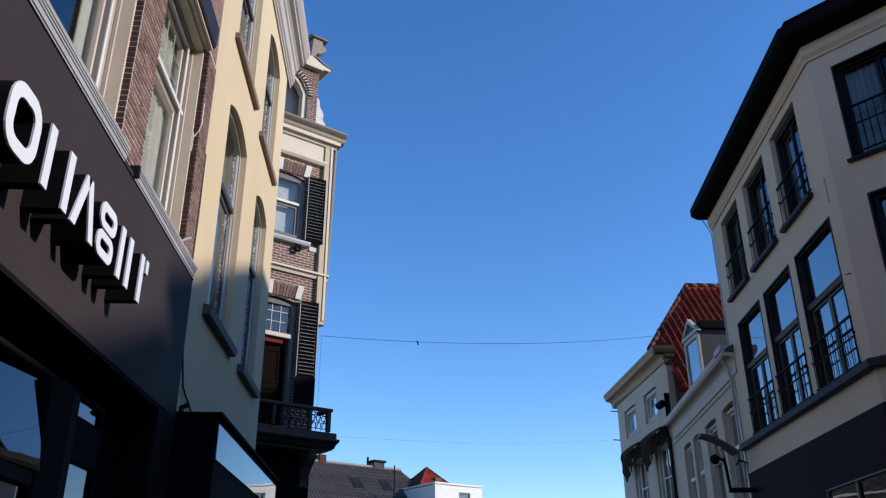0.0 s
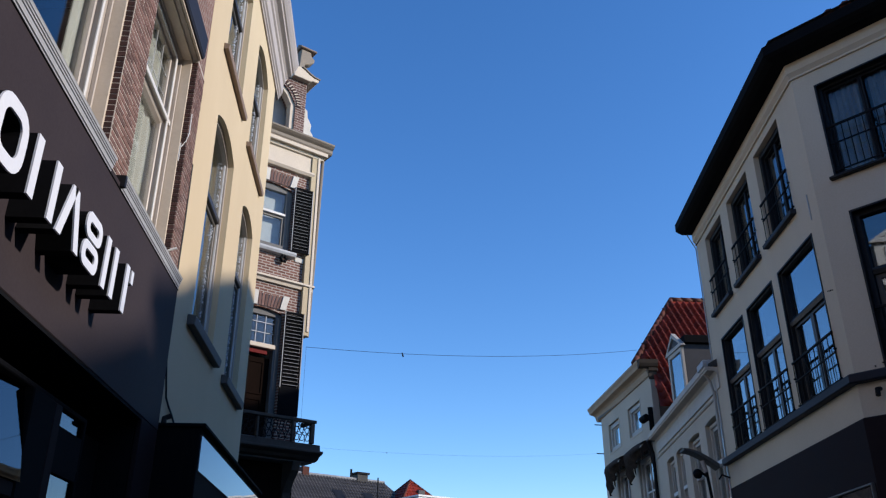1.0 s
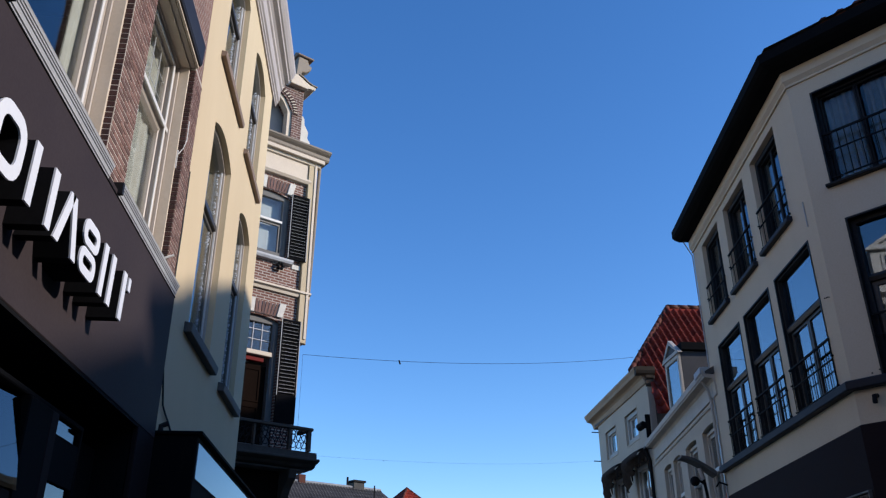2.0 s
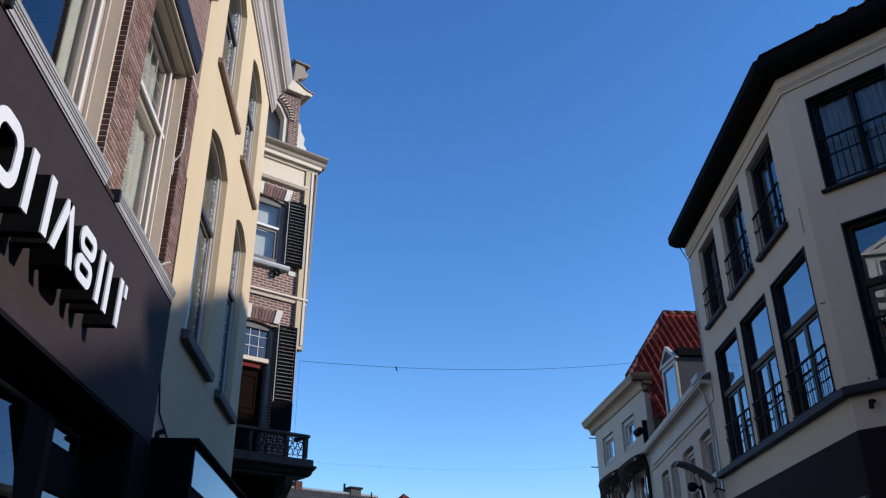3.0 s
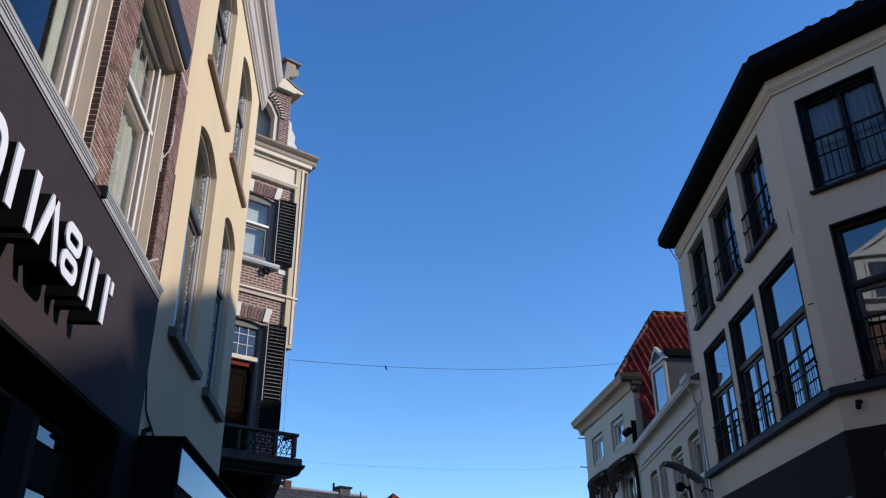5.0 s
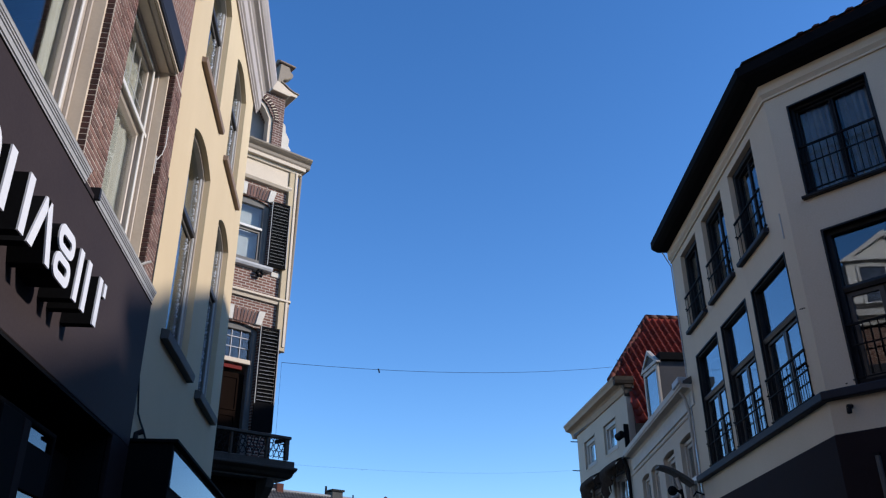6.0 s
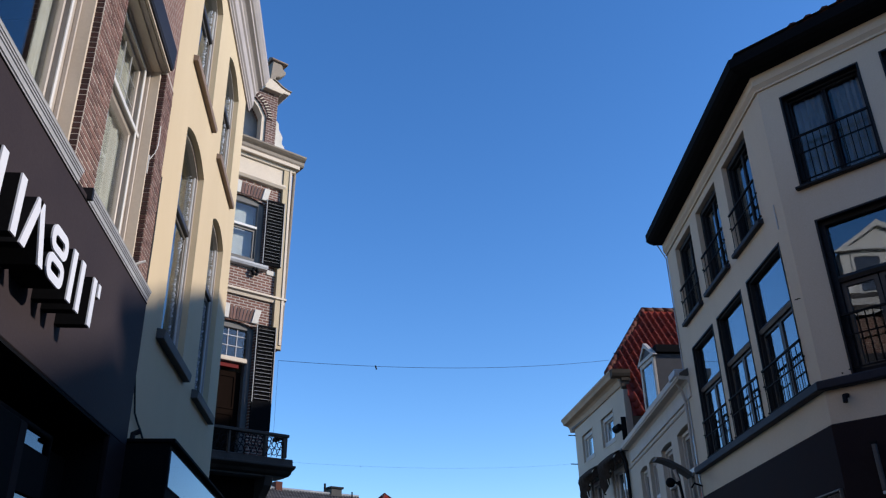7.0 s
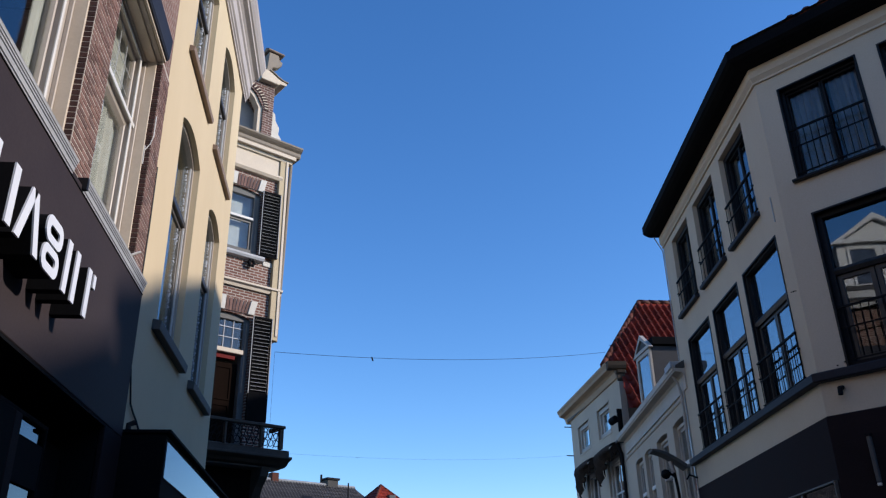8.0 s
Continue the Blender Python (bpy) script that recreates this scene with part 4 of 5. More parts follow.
part("scroll", Shape(SHUTTERED).plate([(0.925, 13.5), (1.26, 13.5), (1.26, 13.8), (1.17, 13.9), (1.19, 14.1), (1.06, 14.3), (1.04, 14.5), (0.925, 14.6)], -0.3, -0.05), STONE, gable, "weathered stone scroll", 0.02)

# ---- pale corner house with French balconies ----
corner_house = thing("corner_house", (9, 12, 0), "pale plastered corner house with black windows and deep black eaves", "house")
# C_END lies out of sight and is set by the shadow cast opposite.
R_END, C_END = 6.72, 8.5
R1 = [(0.42, 2.10, 4.845, 7.32, 0), (2.42, 3.98, 4.845, 7.32, 0), (4.26, 5.87, 4.845, 7.32, 0)]
R2 = [(0.88, 2.24, 7.97, 9.82, 0), (2.75, 4.17, 7.97, 9.82, 0), (4.66, 5.98, 7.97, 9.82, 0)]
C1 = [(0.43, 1.72, 4.845, 7.34, 0), (2.05, 3.35, 4.845, 7.34, 0)]
C2 = [(0.34, 1.64, 7.97, 9.71, 0), (1.96, 3.26, 7.97, 9.71, 0)]
wall(RIGHT, 0, R_END, 4.22, 10.28, R1 + R2, 0.3, PALE, corner_house, label="smooth pale grey plaster wall")
wall(CORNER, 0.001, C_END, 4.22, 10.28, C1 + C2, 0.3, PALE, corner_house, label="smooth pale grey plaster wall")
pB, pD = RIGHT.at(R_END, -0.31, 0), CORNER.at(C_END, -0.31, 0)
outer_walls(corner_house, [pB.xy, (14.0, 16.9), (17.6, 9.6), pD.xy], 0, 10.45, SHADEWALL)
plan = [RIGHT.at(0, -0.32, 0).xy, RIGHT.at(R_END, -0.32, 0).xy, (13.8, 16.7), (17.4, 9.6), CORNER.at(C_END, -0.32, 0).xy]
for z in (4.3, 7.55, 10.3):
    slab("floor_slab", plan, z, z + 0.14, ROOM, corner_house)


def both(name, profile, mat, label="", bevel=0.0, over=0.0):
    """A moulding carried round the house corner with a mitre."""
    half = math.tan((RIGHT.n.angle(CORNER.n)) / 2)
    sh = Shape(RIGHT)
    ends = []
    for fa, end in ((RIGHT, R_END + over), (CORNER, C_END + over)):
        a = [fa.at(end, o, z) for o, z in profile]
        ends.append(a)
    mid = [RIGHT.at(-o * half, o, z) for o, z in profile]
    k = len(profile)
    sh.v += ends[0] + mid + ends[1]
    for j in range(k):
        h = (j + 1) % k
        sh.f.append([j, h, k + h, k + j])
        sh.f.append([k + j, k + h, 2 * k + h, 2 * k + j])
    sh.f.append(list(range(k)))
    sh.f.append([2 * k + j for j in range(k)])
    return part(name, sh, mat, corner_house, label, bevel)


both("belt_course", [(-0.02, 4.70), (0.10, 4.70), (0.12, 4.72), (0.12, 4.82), (0.10, 4.84), (-0.02, 4.84)], BLUEBLACK, "dark blue painted sill band")
both("moulding", [(0, 9.985), (0.035, 9.985), (0.035, 10.02), (0.02, 10.03), (0.075, 10.10), (0.075, 10.278), (0, 10.278)], PALE, "flat plaster band under the eaves")
both("shop_wall", [(-0.3, 0), (0.02, 0), (0.02, 4.2), (0.0, 4.22), (-0.3, 4.22)], DARKFRONT, "dark blue-grey painted shopfront")
both("roof_eave", [(-0.3, 10.282), (0.30, 10.282), (0.40, 10.33), (0.46, 10.38), (0.46, 10.56), (0.42, 10.58), (-0.3, 10.64)], MATTBLACK, "deep black boxed eaves with gutter", over=0.0)
# Unseen roof is kept low so that the eave alone casts the shadow.
ro = [RIGHT.at(-0.3, 0.38, 0), RIGHT.at(R_END, 0.38, 0), Vector((14.2, 17.1, 0)), Vector((17.8, 9.7, 0)), CORNER.at(C_END, 0.38, 0)]
cen = Vector((12.4, 11.0, 0))
sh = Shape()
a = [sh.pt(p.x, p.y, 10.62) for p in ro]
b = [sh.pt(*(cen + (p - cen) * 0.35).xy, 11.45) for p in ro]
for j in range(5):
    sh.f.append([a[j], a[(j + 1) % 5], b[(j + 1) % 5], b[j]])
sh.f += [a, b]
part("roof", sh, DARKTILE, corner_house, "low dark tiled hipped roof")
for k in range(20):
    u = 0.95 + k * 0.27
    part("roof_tile", Shape(CORNER).rod([(u, 0.40, 10.60), (u, -0.6, 10.80)], 0.10, 8), RIDGETILE, corner_house, smooth=True)


def french_window(fa, h, parent, tall, glass=GLASS):
    u0, u1, z0, z1 = h[:4]
    near = 0.065 if tall and fa is RIGHT else 0.0
    rim = 0.10 - near * 0.5 if tall or fa is RIGHT else 0.07
    w = framed(fa, u0, u1, z0, z1, -0.10 + near, rim, 0.14, BLACK, parent, label="black framed French window")
    if tall or fa is CORNER:
        part("reveal", Shape(fa).ring([(u0 + 0.001, z0 + 0.001), (u1 - 0.001, z0 + 0.001), (u1 - 0.001, z1 - 0.001), (u0 + 0.001, z1 - 0.001)],
                                  [(u0 + 0.03, z0 + 0.02), (u1 - 0.03, z0 + 0.02), (u1 - 0.03, z1 - 0.03), (u0 + 0.03, z1 - 0.03)], -0.098 + near, 0.012), BLACK, w)
    a, b, c, d = u0 + rim, u1 - rim, z0 + rim, z1 - rim
    mid = (a + b) / 2
    top = d
    if tall:
        top = z0 + (z1 - z0) * 0.60
        part("transom", Shape(fa).bar(a, b, [(o + near, z) for o, z in ((-0.24, top - 0.06), (-0.12, top - 0.06), (-0.09, top), (-0.12, top + 0.05), (-0.24, top + 0.05))]), DARKSASH, w)
        pane(fa, a, b, top + 0.05, d, -0.17 + near, glass, w)
        top -= 0.06
    for p, q in ((a, mid - 0.005), (mid + 0.005, b)):
        f = framed(fa, p, q, c, top, -0.16 + near, (0.075 - near * 0.3 if tall else 0.03), 0.06, DARKSASH if tall else BLACK, w, "sash", 0.006)
        pane(fa, p + 0.055, q - 0.055, c + 0.055, top - 0.055, -0.185 + near, glass, w)
    if fa is RIGHT:
        rail(fa, u0 - 0.02, u1 + 0.02, z0 + 0.04, z0 + 0.80, 0.022, w, 0.19)
        for u in (u0 - 0.025, u1 + 0.025):
            for z in (z0 + 0.06, z0 + 0.52):
                part("rail_bracket", Shape(fa).box(u - 0.012, u + 0.012, 0.0, 0.045, z - 0.012, z + 0.012), IRON, w)
    else:
        rail(fa, u0 + 0.035, u1 - 0.035, z0 + 0.10, z0 + 0.92, -0.03, w)
    if not tall and fa is CORNER:
        part("sill", Shape(fa).bar(u0 - 0.05, u1 + 0.05, [(0, z0 - 0.055), (0.08, z0 - 0.055), (0.09, z0 - 0.04), (0.09, z0 - 0.01), (0, z0)]), BLACK, w, "thin black sill")
    elif not tall:
        part("sill", Shape(fa).bar(u0 - 0.06, u1 + 0.06, [(0, z0 - 0.09), (0.09, z0 - 0.09), (0.10, z0 - 0.07), (0.10, z0 - 0.02), (0, z0)]), BLUEBLACK, w, "dark blue painted sill")
    return w


def curtain(fa, h, spans, parent, o=-0.29):
    u0, u1, z0, z1 = h[:4]
    for s, t in spans:
        sh = Shape(fa)
        k = 16
        for j in range(k):
            a, b = u0 + (u1 - u0) * (s + (t - s) * j / k), u0 + (u1 - u0) * (s + (t - s) * (j + 1) / k)
            oa, ob = o + 0.035 * math.sin(j * 1.9), o + 0.035 * math.sin((j + 1) * 1.9)
            sh.face((a, oa, z0), (b, ob, z0), (b, ob, z1), (a, oa, z1))
            sh.face((a, oa - 0.01, z0), (b, ob - 0.01, z0), (b, ob - 0.01, z1), (a, oa - 0.01, z1))
        part("curtain", sh, DIMCURTAIN, parent, "hanging net curtain")


for h in R1:
    french_window(RIGHT, h, corner_house, True)
for h in R2:
    french_window(RIGHT, h, corner_house, False, UPPERGLASS)
for h in C1:
    french_window(CORNER, h, corner_house, True, UPPERGLASS)
for h in C2:
    w = french_window(CORNER, h, corner_house, False, THINGLASS)
    curtain(CORNER, h, ((0.06, 0.47), (0.56, 0.97)), w)
# shopfront lights of the corner house
for fa, a, b in ((RIGHT, 0.06, 2.46), (CORNER, 1.2, 3.0)):
    w = framed(fa, a, b, 1.0, 3.34, 0.07, 0.03, 0.06, SASH, corner_house, "shop_window")
    part("mullion", Shape(fa).box((a + b) / 2 - 0.03, (a + b) / 2 + 0.03, 0.02, 0.065, 1.04, 3.30), DARKSASH, w)
    pane(fa, a + 0.035, b - 0.035, 1.035, 3.305, 0.03, SHOPGLASS, w)
part("wall_bolt", Shape(CORNER).rod([(0.30, 0.0, 4.58), (0.30, 0.10, 4.56), (0.30, 0.12, 4.46)], 0.035), IRON, corner_house)
for fa, u, z in ((RIGHT, 0.19, 6.22), (RIGHT, 0.10, 6.20), (CORNER, 0.31, 4.90), (CORNER, 0.42, 4.93)):
    part("wall_pin", Shape(fa).rod([(u, -0.01, z), (u, 0.035, z), (u + 0.02, 0.04, z)], 0.007, 6), IRON, corner_house)
part("conduit", Shape(RIGHT).rod([(0.30, 0.01, 7.5), (0.30, 0.01, 7.95)], 0.012, 6), GREYPAINT, corner_house)
part("wall_hook", Shape(RIGHT).rod([(6.68, 0.0, 4.44), (6.66, 0.18, 4.50), (6.62, 0.26, 4.40)], 0.02, 6), IRON, corner_house)
part("cable", Shape(RIGHT).rod([(6.70, 0.26, 10.40), (6.70, 0.03, 9.9), (6.70, 0.022, 6.0), (6.70, 0.022, 0.0)], 0.014, 6), SILLGREY, corner_house, "thin grey cable down the house edge")

# Unseen lower house added to step the shadow edge across the street.
h = thing("unseen_house", CORNER.at(12, -4, 0), "unseen plain house added to shape the shadow opposite", "house", "plain houses")
part("wall", Shape(CORNER).box(8.52, 17.5, -8, 0, 0, 10.0), SHADEWALL, h)
part("roof", Shape(CORNER).box(8.52, 17.5, -8, 0.34, 10.003, 10.16), DARKTILE, h)

# sign bracket on the corner shop
sb = thing("sign_tube", CORNER.at(0.5, 0.2, 3.5), "short dark sign tube on the corner shopfront", "sign")
part("tube", Shape(CORNER).box(0.50, 0.56, 0.07, 0.13, 3.22, 3.84), SILLDARK, sb, "", 0.012)
part("cap", Shape(CORNER).box(0.49, 0.57, 0.06, 0.14, 3.843, 3.87), IRON, sb)
part("arm", Shape(CORNER).box(0.51, 0.55, 0.021, 0.069, 3.5, 3.54), IRON, sb)
part("end_stop", Shape(CORNER).box(0.505, 0.555, 0.075, 0.125, 3.18, 3.217), WHITE, sb, "white end stop")

# ---- street lamp on a wall arm ----
lamp = thing("street_lamp", RIGHT.at(6.3, 0.0, 3.85), "curved grey street lamp on a black wall arm", "street lamp")
part("arm", Shape(RIGHT).box(6.27, 6.33, 0.004, 0.58, 3.78, 3.88), IRON, lamp, "black wall arm", 0.01)
part("pole", Shape(RIGHT).rod([(6.3, 0.55, 3.87), (6.3, 0.57, 4.2), (6.3, 0.60, 4.52)], 0.035), IRON, lamp)
prof = [(0.36 + 0.088 * k, 4.64 + 0.34 * math.sin(k / 8 * 1.5)) for k in range(9)]
sh = Shape(RIGHT)
low = [(o, z - 0.09 + 0.06 * (o - 0.3)) for o, z in reversed(prof)]
sh.bar(6.08, 6.48, prof + low)
part("luminaire", sh, SILLDARK, lamp, "curved grey metal lamp hood")
part("socket", Shape(RIGHT).rod([(6.3, 0.60, 4.5), (6.3, 0.66, 4.74)], 0.05), CHROME, lamp)
part("camera_dome", Shape(RIGHT).ball(6.25, 0.80, 4.46, 0.105), IRON, lamp, "dark dome beneath the hood", smooth=True)
part("dome_arm", Shape(RIGHT).rod([(6.3, 0.60, 4.42), (6.26, 0.74, 4.5)], 0.03), IRON, lamp)

# ---- white house with a gutter cornice and dormer ----
gutter_house = thing("gutter_house", (9.5, 21.5, 0), "low white house with a deep gutter cornice and dormer", "house")
G = [(0.50, 1.90, 3.1, 5.95, 0.05), (2.56, 3.82, 3.1, 5.95, 0.05), (4.54, 5.46, 3.1, 5.95, 0.05), (5.78, 6.84, 3.1, 5.95, 0.05)]
wall(GUTTER, 0.02, 8.7, 0, 6.83, G, 0.3, WHITEWALL, gutter_house, label="white plaster wall")
outer_walls(gutter_house, [GUTTER.at(8.7, -0.31, 0).xy, (14.5, 25.2), (14.5, 17.4)], 0, 6.9, SHADEWALL)
slab("floor_slab", [GUTTER.at(0.02, -0.32, 0).xy, GUTTER.at(8.7, -0.32, 0).xy, (14.3, 25.0), (14.3, 17.5)], 6.75, 6.88, ROOM, gutter_house)
part("gutter", Shape(GUTTER).bar(0.02, 7.85, [(0, 6.38), (0.04, 6.38), (0.045, 6.70), (0.09, 6.76), (0.26, 6.775), (0.265, 6.80), (0.29, 6.82), (0.30, 6.94), (0.26, 6.94), (0.24, 6.86), (0, 6.84)]), GUTTERPAINT, gutter_house, "white moulded box gutter")
part("gutter_head", Shape(GUTTER).box(0.03, 0.62, 0.08, 0.33, 6.87, 7.02), SILLGREY, gutter_house, "grey gutter head", 0.01)
part("frieze_moulding", Shape(GUTTER).bar(0.3, 8.3, [(0, 6.24), (0.03, 6.25), (0.045, 6.29), (0.03, 6.32), (0, 6.32)]), GUTTERPAINT, gutter_house, "white frieze moulding")
part("downpipe", Shape(GUTTER).rod([(0.40, 0.3, 6.92), (0.40, 0.12, 6.6), (0.40, 0.07, 6.3), (0.40, 0.07, 0)], 0.036), OFFWHITE, gutter_house, "grey rainwater pipe")
part("roof", Shape(GUTTER).bar(0.02, 8.6, [(0.22, 6.92), (-2.3, 8.35), (-5.2, 6.92), (-5.2, 6.87), (0.22, 6.87)]), DARKTILE, gutter_house, "dark tiled pitched roof")
for h in G:
    u0, u1, z0, z1, rise = h
    w = framed(GUTTER, u0, u1, z0, z1 - 0.06, -0.10, 0.08, 0.12, GUTTERPAINT, gutter_house, label="grey-white sash window")
    mid = 4.95
    part("meeting_rail", Shape(GUTTER).box(u0 + 0.08, u1 - 0.08, -0.19, -0.08, mid - 0.05, mid + 0.05), WHITE, w, "", 0.006)
    part("inner_frame", Shape(GUTTER).ring([(u0 + 0.08, z0 + 0.08), (u1 - 0.08, z0 + 0.08), (u1 - 0.08, z1 - 0.14), (u0 + 0.08, z1 - 0.14)],
                                           [(u0 + 0.15, z0 + 0.15), (u1 - 0.15, z0 + 0.15), (u1 - 0.15, z1 - 0.22), (u0 + 0.15, z1 - 0.22)], -0.21, -0.15), OFFWHITE, w)
    pane(GUTTER, u0 + 0.15, u1 - 0.15, mid + 0.05, z1 - 0.22, -0.17, GLASS, w)
    pane(GUTTER, u0 + 0.15, u1 - 0.15, z0 + 0.15, mid - 0.05, -0.18, GLASS, w)
    part("curtain", Shape(GUTTER).box(u0 + 0.1, u1 - 0.1, -0.42, -0.40, z0, z1), CURTAIN, w)

part("downpipe", Shape(GUTTER).rod([(8.42, 0.20, 6.84), (8.42, 0.08, 6.5), (8.42, 0.07, 0)], 0.06), IRON, gutter_house, "black rainwater pipe")
# dormer
DY0, DY1, DX = 22.0, 23.15, 8.76
# Sunlit cheeks are coloured dark grey to stand in for shade.
dorm = part("dormer", Shape().box(DX + 0.06, 11.0, DY0, DY1, 7.3, 8.92), SHADEGREY, gutter_house, "dormer with a white pediment, its cheeks darkened for shade")
part("dormer_roof", Shape().box(DX + 0.08, 11.2, DY0 - 0.10, DY1 + 0.1, 8.95, 9.17), MATTBLACK, dorm, "black flat dormer roof")
front = Facade(DX, DY0 - 0.14, 0, -1)
DW = DY1 - DY0 + 0.28
part("pediment", Shape(front).ring([(0, 8.86), (DW, 8.86), (DW / 2, 9.42), (DW / 2, 9.42)], [(0.22, 8.96), (DW - 0.22, 8.96), (DW / 2, 9.28), (DW / 2, 9.28)], -0.07, 0.05), GUTTERPAINT, dorm, "white pediment")
part("tympanum", Shape(front).plate([(0.1, 8.9), (DW - 0.1, 8.9), (DW / 2, 9.36)], -0.06, 0.0), SHADEGREY, dorm)
wf = framed(front, 0.14, DW - 0.14, 7.3, 8.85, 0.02, 0.12, 0.076, GUTTERPAINT, dorm, "dormer_window", label="white dormer window")
part("pane", Shape(front).box(0.26, DW - 0.26, -0.03, -0.02, 7.42, 8.73), GLASS, wf)

# ---- tall white house with a cornice and red hipped roof ----
cornice_house = thing("cornice_house", (11, 29, 0), "white house with a heavy cornice under a red tiled hipped roof", "house")
K2 = [(1.40, 2.85, 7.48, 8.50, 0), (4.05, 5.50, 7.48, 8.50, 0)]
K1 = [(0.70, 2.20, 3.4, 6.6, 0), (3.35, 4.85, 3.4, 6.6, 0)]
wall(CORNICED, 0.06, 6.5, 0, 9.0, K1 + K2, 0.21, WHITEWALL, cornice_house, label="white plaster wall")
outer_walls(cornice_house, [(9.4, 32.0), (16, 32.0), (16, 25.6), (9.36, 25.6)], 0, 7.55, SHADEWALL)
slab("floor_slab", [(9.5, 25.9), (15.7, 25.9), (15.7, 31.8), (9.5, 31.8)], 7.0, 7.12, ROOM, cornice_house)
prof = [(-0.3, 8.98), (0.05, 8.98), (0.08, 9.08), (0.10, 9.16), (0.16, 9.22), (0.32, 9.27), (0.35, 9.36), (0.40, 9.44), (0.40, 9.50), (-0.3, 9.53)]
part("cornice", Shape(CORNICED).bar(0.075, 7.0, prof), GOLDBROWN, cornice_house, "heavy brown-beige moulded cornice")
side = Facade(8.57, 25.56, 90, 1)
# The return's shade is put into a darker brown than the cornice.
part("cornice_return", Shape(side).bar(0.04, 0.68, [(-0.07, 9.23), (0.03, 9.23), (0.06, 9.26), (0.10, 9.28), (0.14, 9.38), (0.16, 9.5), (-0.07, 9.52)]), DEEPBROWN, cornice_house, "cornice return darkened to stand in for its shade")
part("cornice_return", Shape(side).bar(0.36, 0.63, [(-0.01, 8.86), (0.02, 8.86), (0.05, 8.95), (0.05, 9.10), (0.10, 9.14), (0.12, 9.228), (-0.01, 9.228)]), DEEPBROWN, cornice_house)
for k, h in enumerate(K2 + K1):
    u0, u1, z0, z1 = h[:4]
    w = framed(CORNICED, u0, u1, z0, z1, -0.06, 0.16, 0.12, OFFWHITE, cornice_house, label="cream framed window")
    part("sash", Shape(CORNICED).ring([(u0 + 0.16, z0 + 0.12), (u1 - 0.16, z0 + 0.12), (u1 - 0.16, z1 - 0.12), (u0 + 0.16, z1 - 0.12)],
                                      [(u0 + 0.25, z0 + 0.2), (u1 - 0.25, z0 + 0.2), (u1 - 0.25, z1 - 0.2), (u0 + 0.25, z1 - 0.2)], -0.2, -0.14), WHITE, w)
    pane(CORNICED, u0 + 0.25, u1 - 0.25, z0 + 0.2, z1 - 0.2, -0.17, GLASS, w)
    part("architrave", Shape(CORNICED).ring([(u0 - 0.06, z0 - 0.06), (u1 + 0.06, z0 - 0.06), (u1 + 0.06, z1 + 0.06), (u0 - 0.06, z1 + 0.06)],
                                            [(u0 + 0.002, z0), (u1 - 0.002, z0), (u1 - 0.002, z1), (u0 + 0.002, z1)], -0.055, 0.015), WHITEWALL, w, "", 0.006)
    if z0 < 5:
        sh = Shape(CORNICED)
        for z in (4.6, 5.5):
            sh.box(u0 + 0.25, u1 - 0.25, -0.168, -0.145, z - 0.025, z + 0.025)
        sh.box((u0 + u1) / 2 - 0.025, (u0 + u1) / 2 + 0.025, -0.168, -0.144, z0 + 0.2, z1 - 0.2)
        part("glazing_bars", sh, WHITE, w)


def folded_awning(u0, u1, top):
    """A faded, ragged canvas Dutch canopy over a window."""
    aw = thing("window_awning", CORNICED.at((u0 + u1) / 2, 0.3, top - 0.6), "faded brown canvas Dutch canopy, ragged at its edge", "awning", "awnings on the white house")
    sh = Shape(CORNICED)
    rows, cols = 12, 18
    idx = []
    for i in range(rows + 1):
        t = i / rows
        line = []
        for j in range(cols + 1):
            s = j / cols
            bulge = 0.06 * math.sin(math.pi * s)
            if t < 0.35:
                o, z = 0.05 + 0.38 * math.sin(t / 0.35 * 1.57), top - 0.24 * (t / 0.35) ** 2 + bulge * 0.5
            else:
                d = (t - 0.35) / 0.65
                o = 0.43 - 0.20 * d * d + 0.07 * math.sin(j * 1.7 + d * 4) * d + 0.03 * math.sin(j * 2.9 + i * 1.3)
                z = top - 0.24 - (0.06 + 0.85 * s ** 3) * d - (0.16 * abs(math.sin(j * 1.4)) if i >= rows - 1 else 0)
            line.append(sh.pt(u0 + (u1 - u0) * s, o, z))
        idx.append(line)
    for i in range(rows):
        for j in range(cols):
            sh.f.append([idx[i][j], idx[i][j + 1], idx[i + 1][j + 1], idx[i + 1][j]])
    part("canvas", sh, CANVAS, aw, smooth=True)
    for u in (u0, u1):
        sh = Shape(CORNICED)
        pts = [(0.05, top), (0.24, top - 0.06), (0.38, top - 0.2), (0.42, top - 0.35), (0.40, top - 0.66), (0.36, top - 0.52), (0.31, top - 0.36), (0.24, top - 0.40), (0.18, top - 0.28), (0.13, top - 0.36), (0.10, top - 0.75), (0.05, top - 0.85)]
        sh.bar(u - 0.01, u + 0.01, pts)
        part("side_canvas", sh, CANVAS, aw)
    part("valance_rod", Shape(CORNICED).rod([(u0, 0.40, top - 0.26), (u1, 0.40, top - 0.26)], 0.02), IRON, aw)


folded_awning(0.5, 2.4, 6.98)
folded_awning(3.15, 5.05, 6.98)
flood = thing("wall_floodlight", CORNICED.at(0.3, 0.2, 7.6), "black round floodlight on a bracket", "floodlight")
part("bracket", Shape(CORNICED).box(0.10, 0.17, 0.003, 0.16, 7.2, 7.95), IRON, flood, "", 0.01)
part("lamp_body", Shape(CORNICED).rod([(0.12, 0.22, 7.62), (0.36, 0.32, 7.56)], 0.12, 14), IRON, flood)
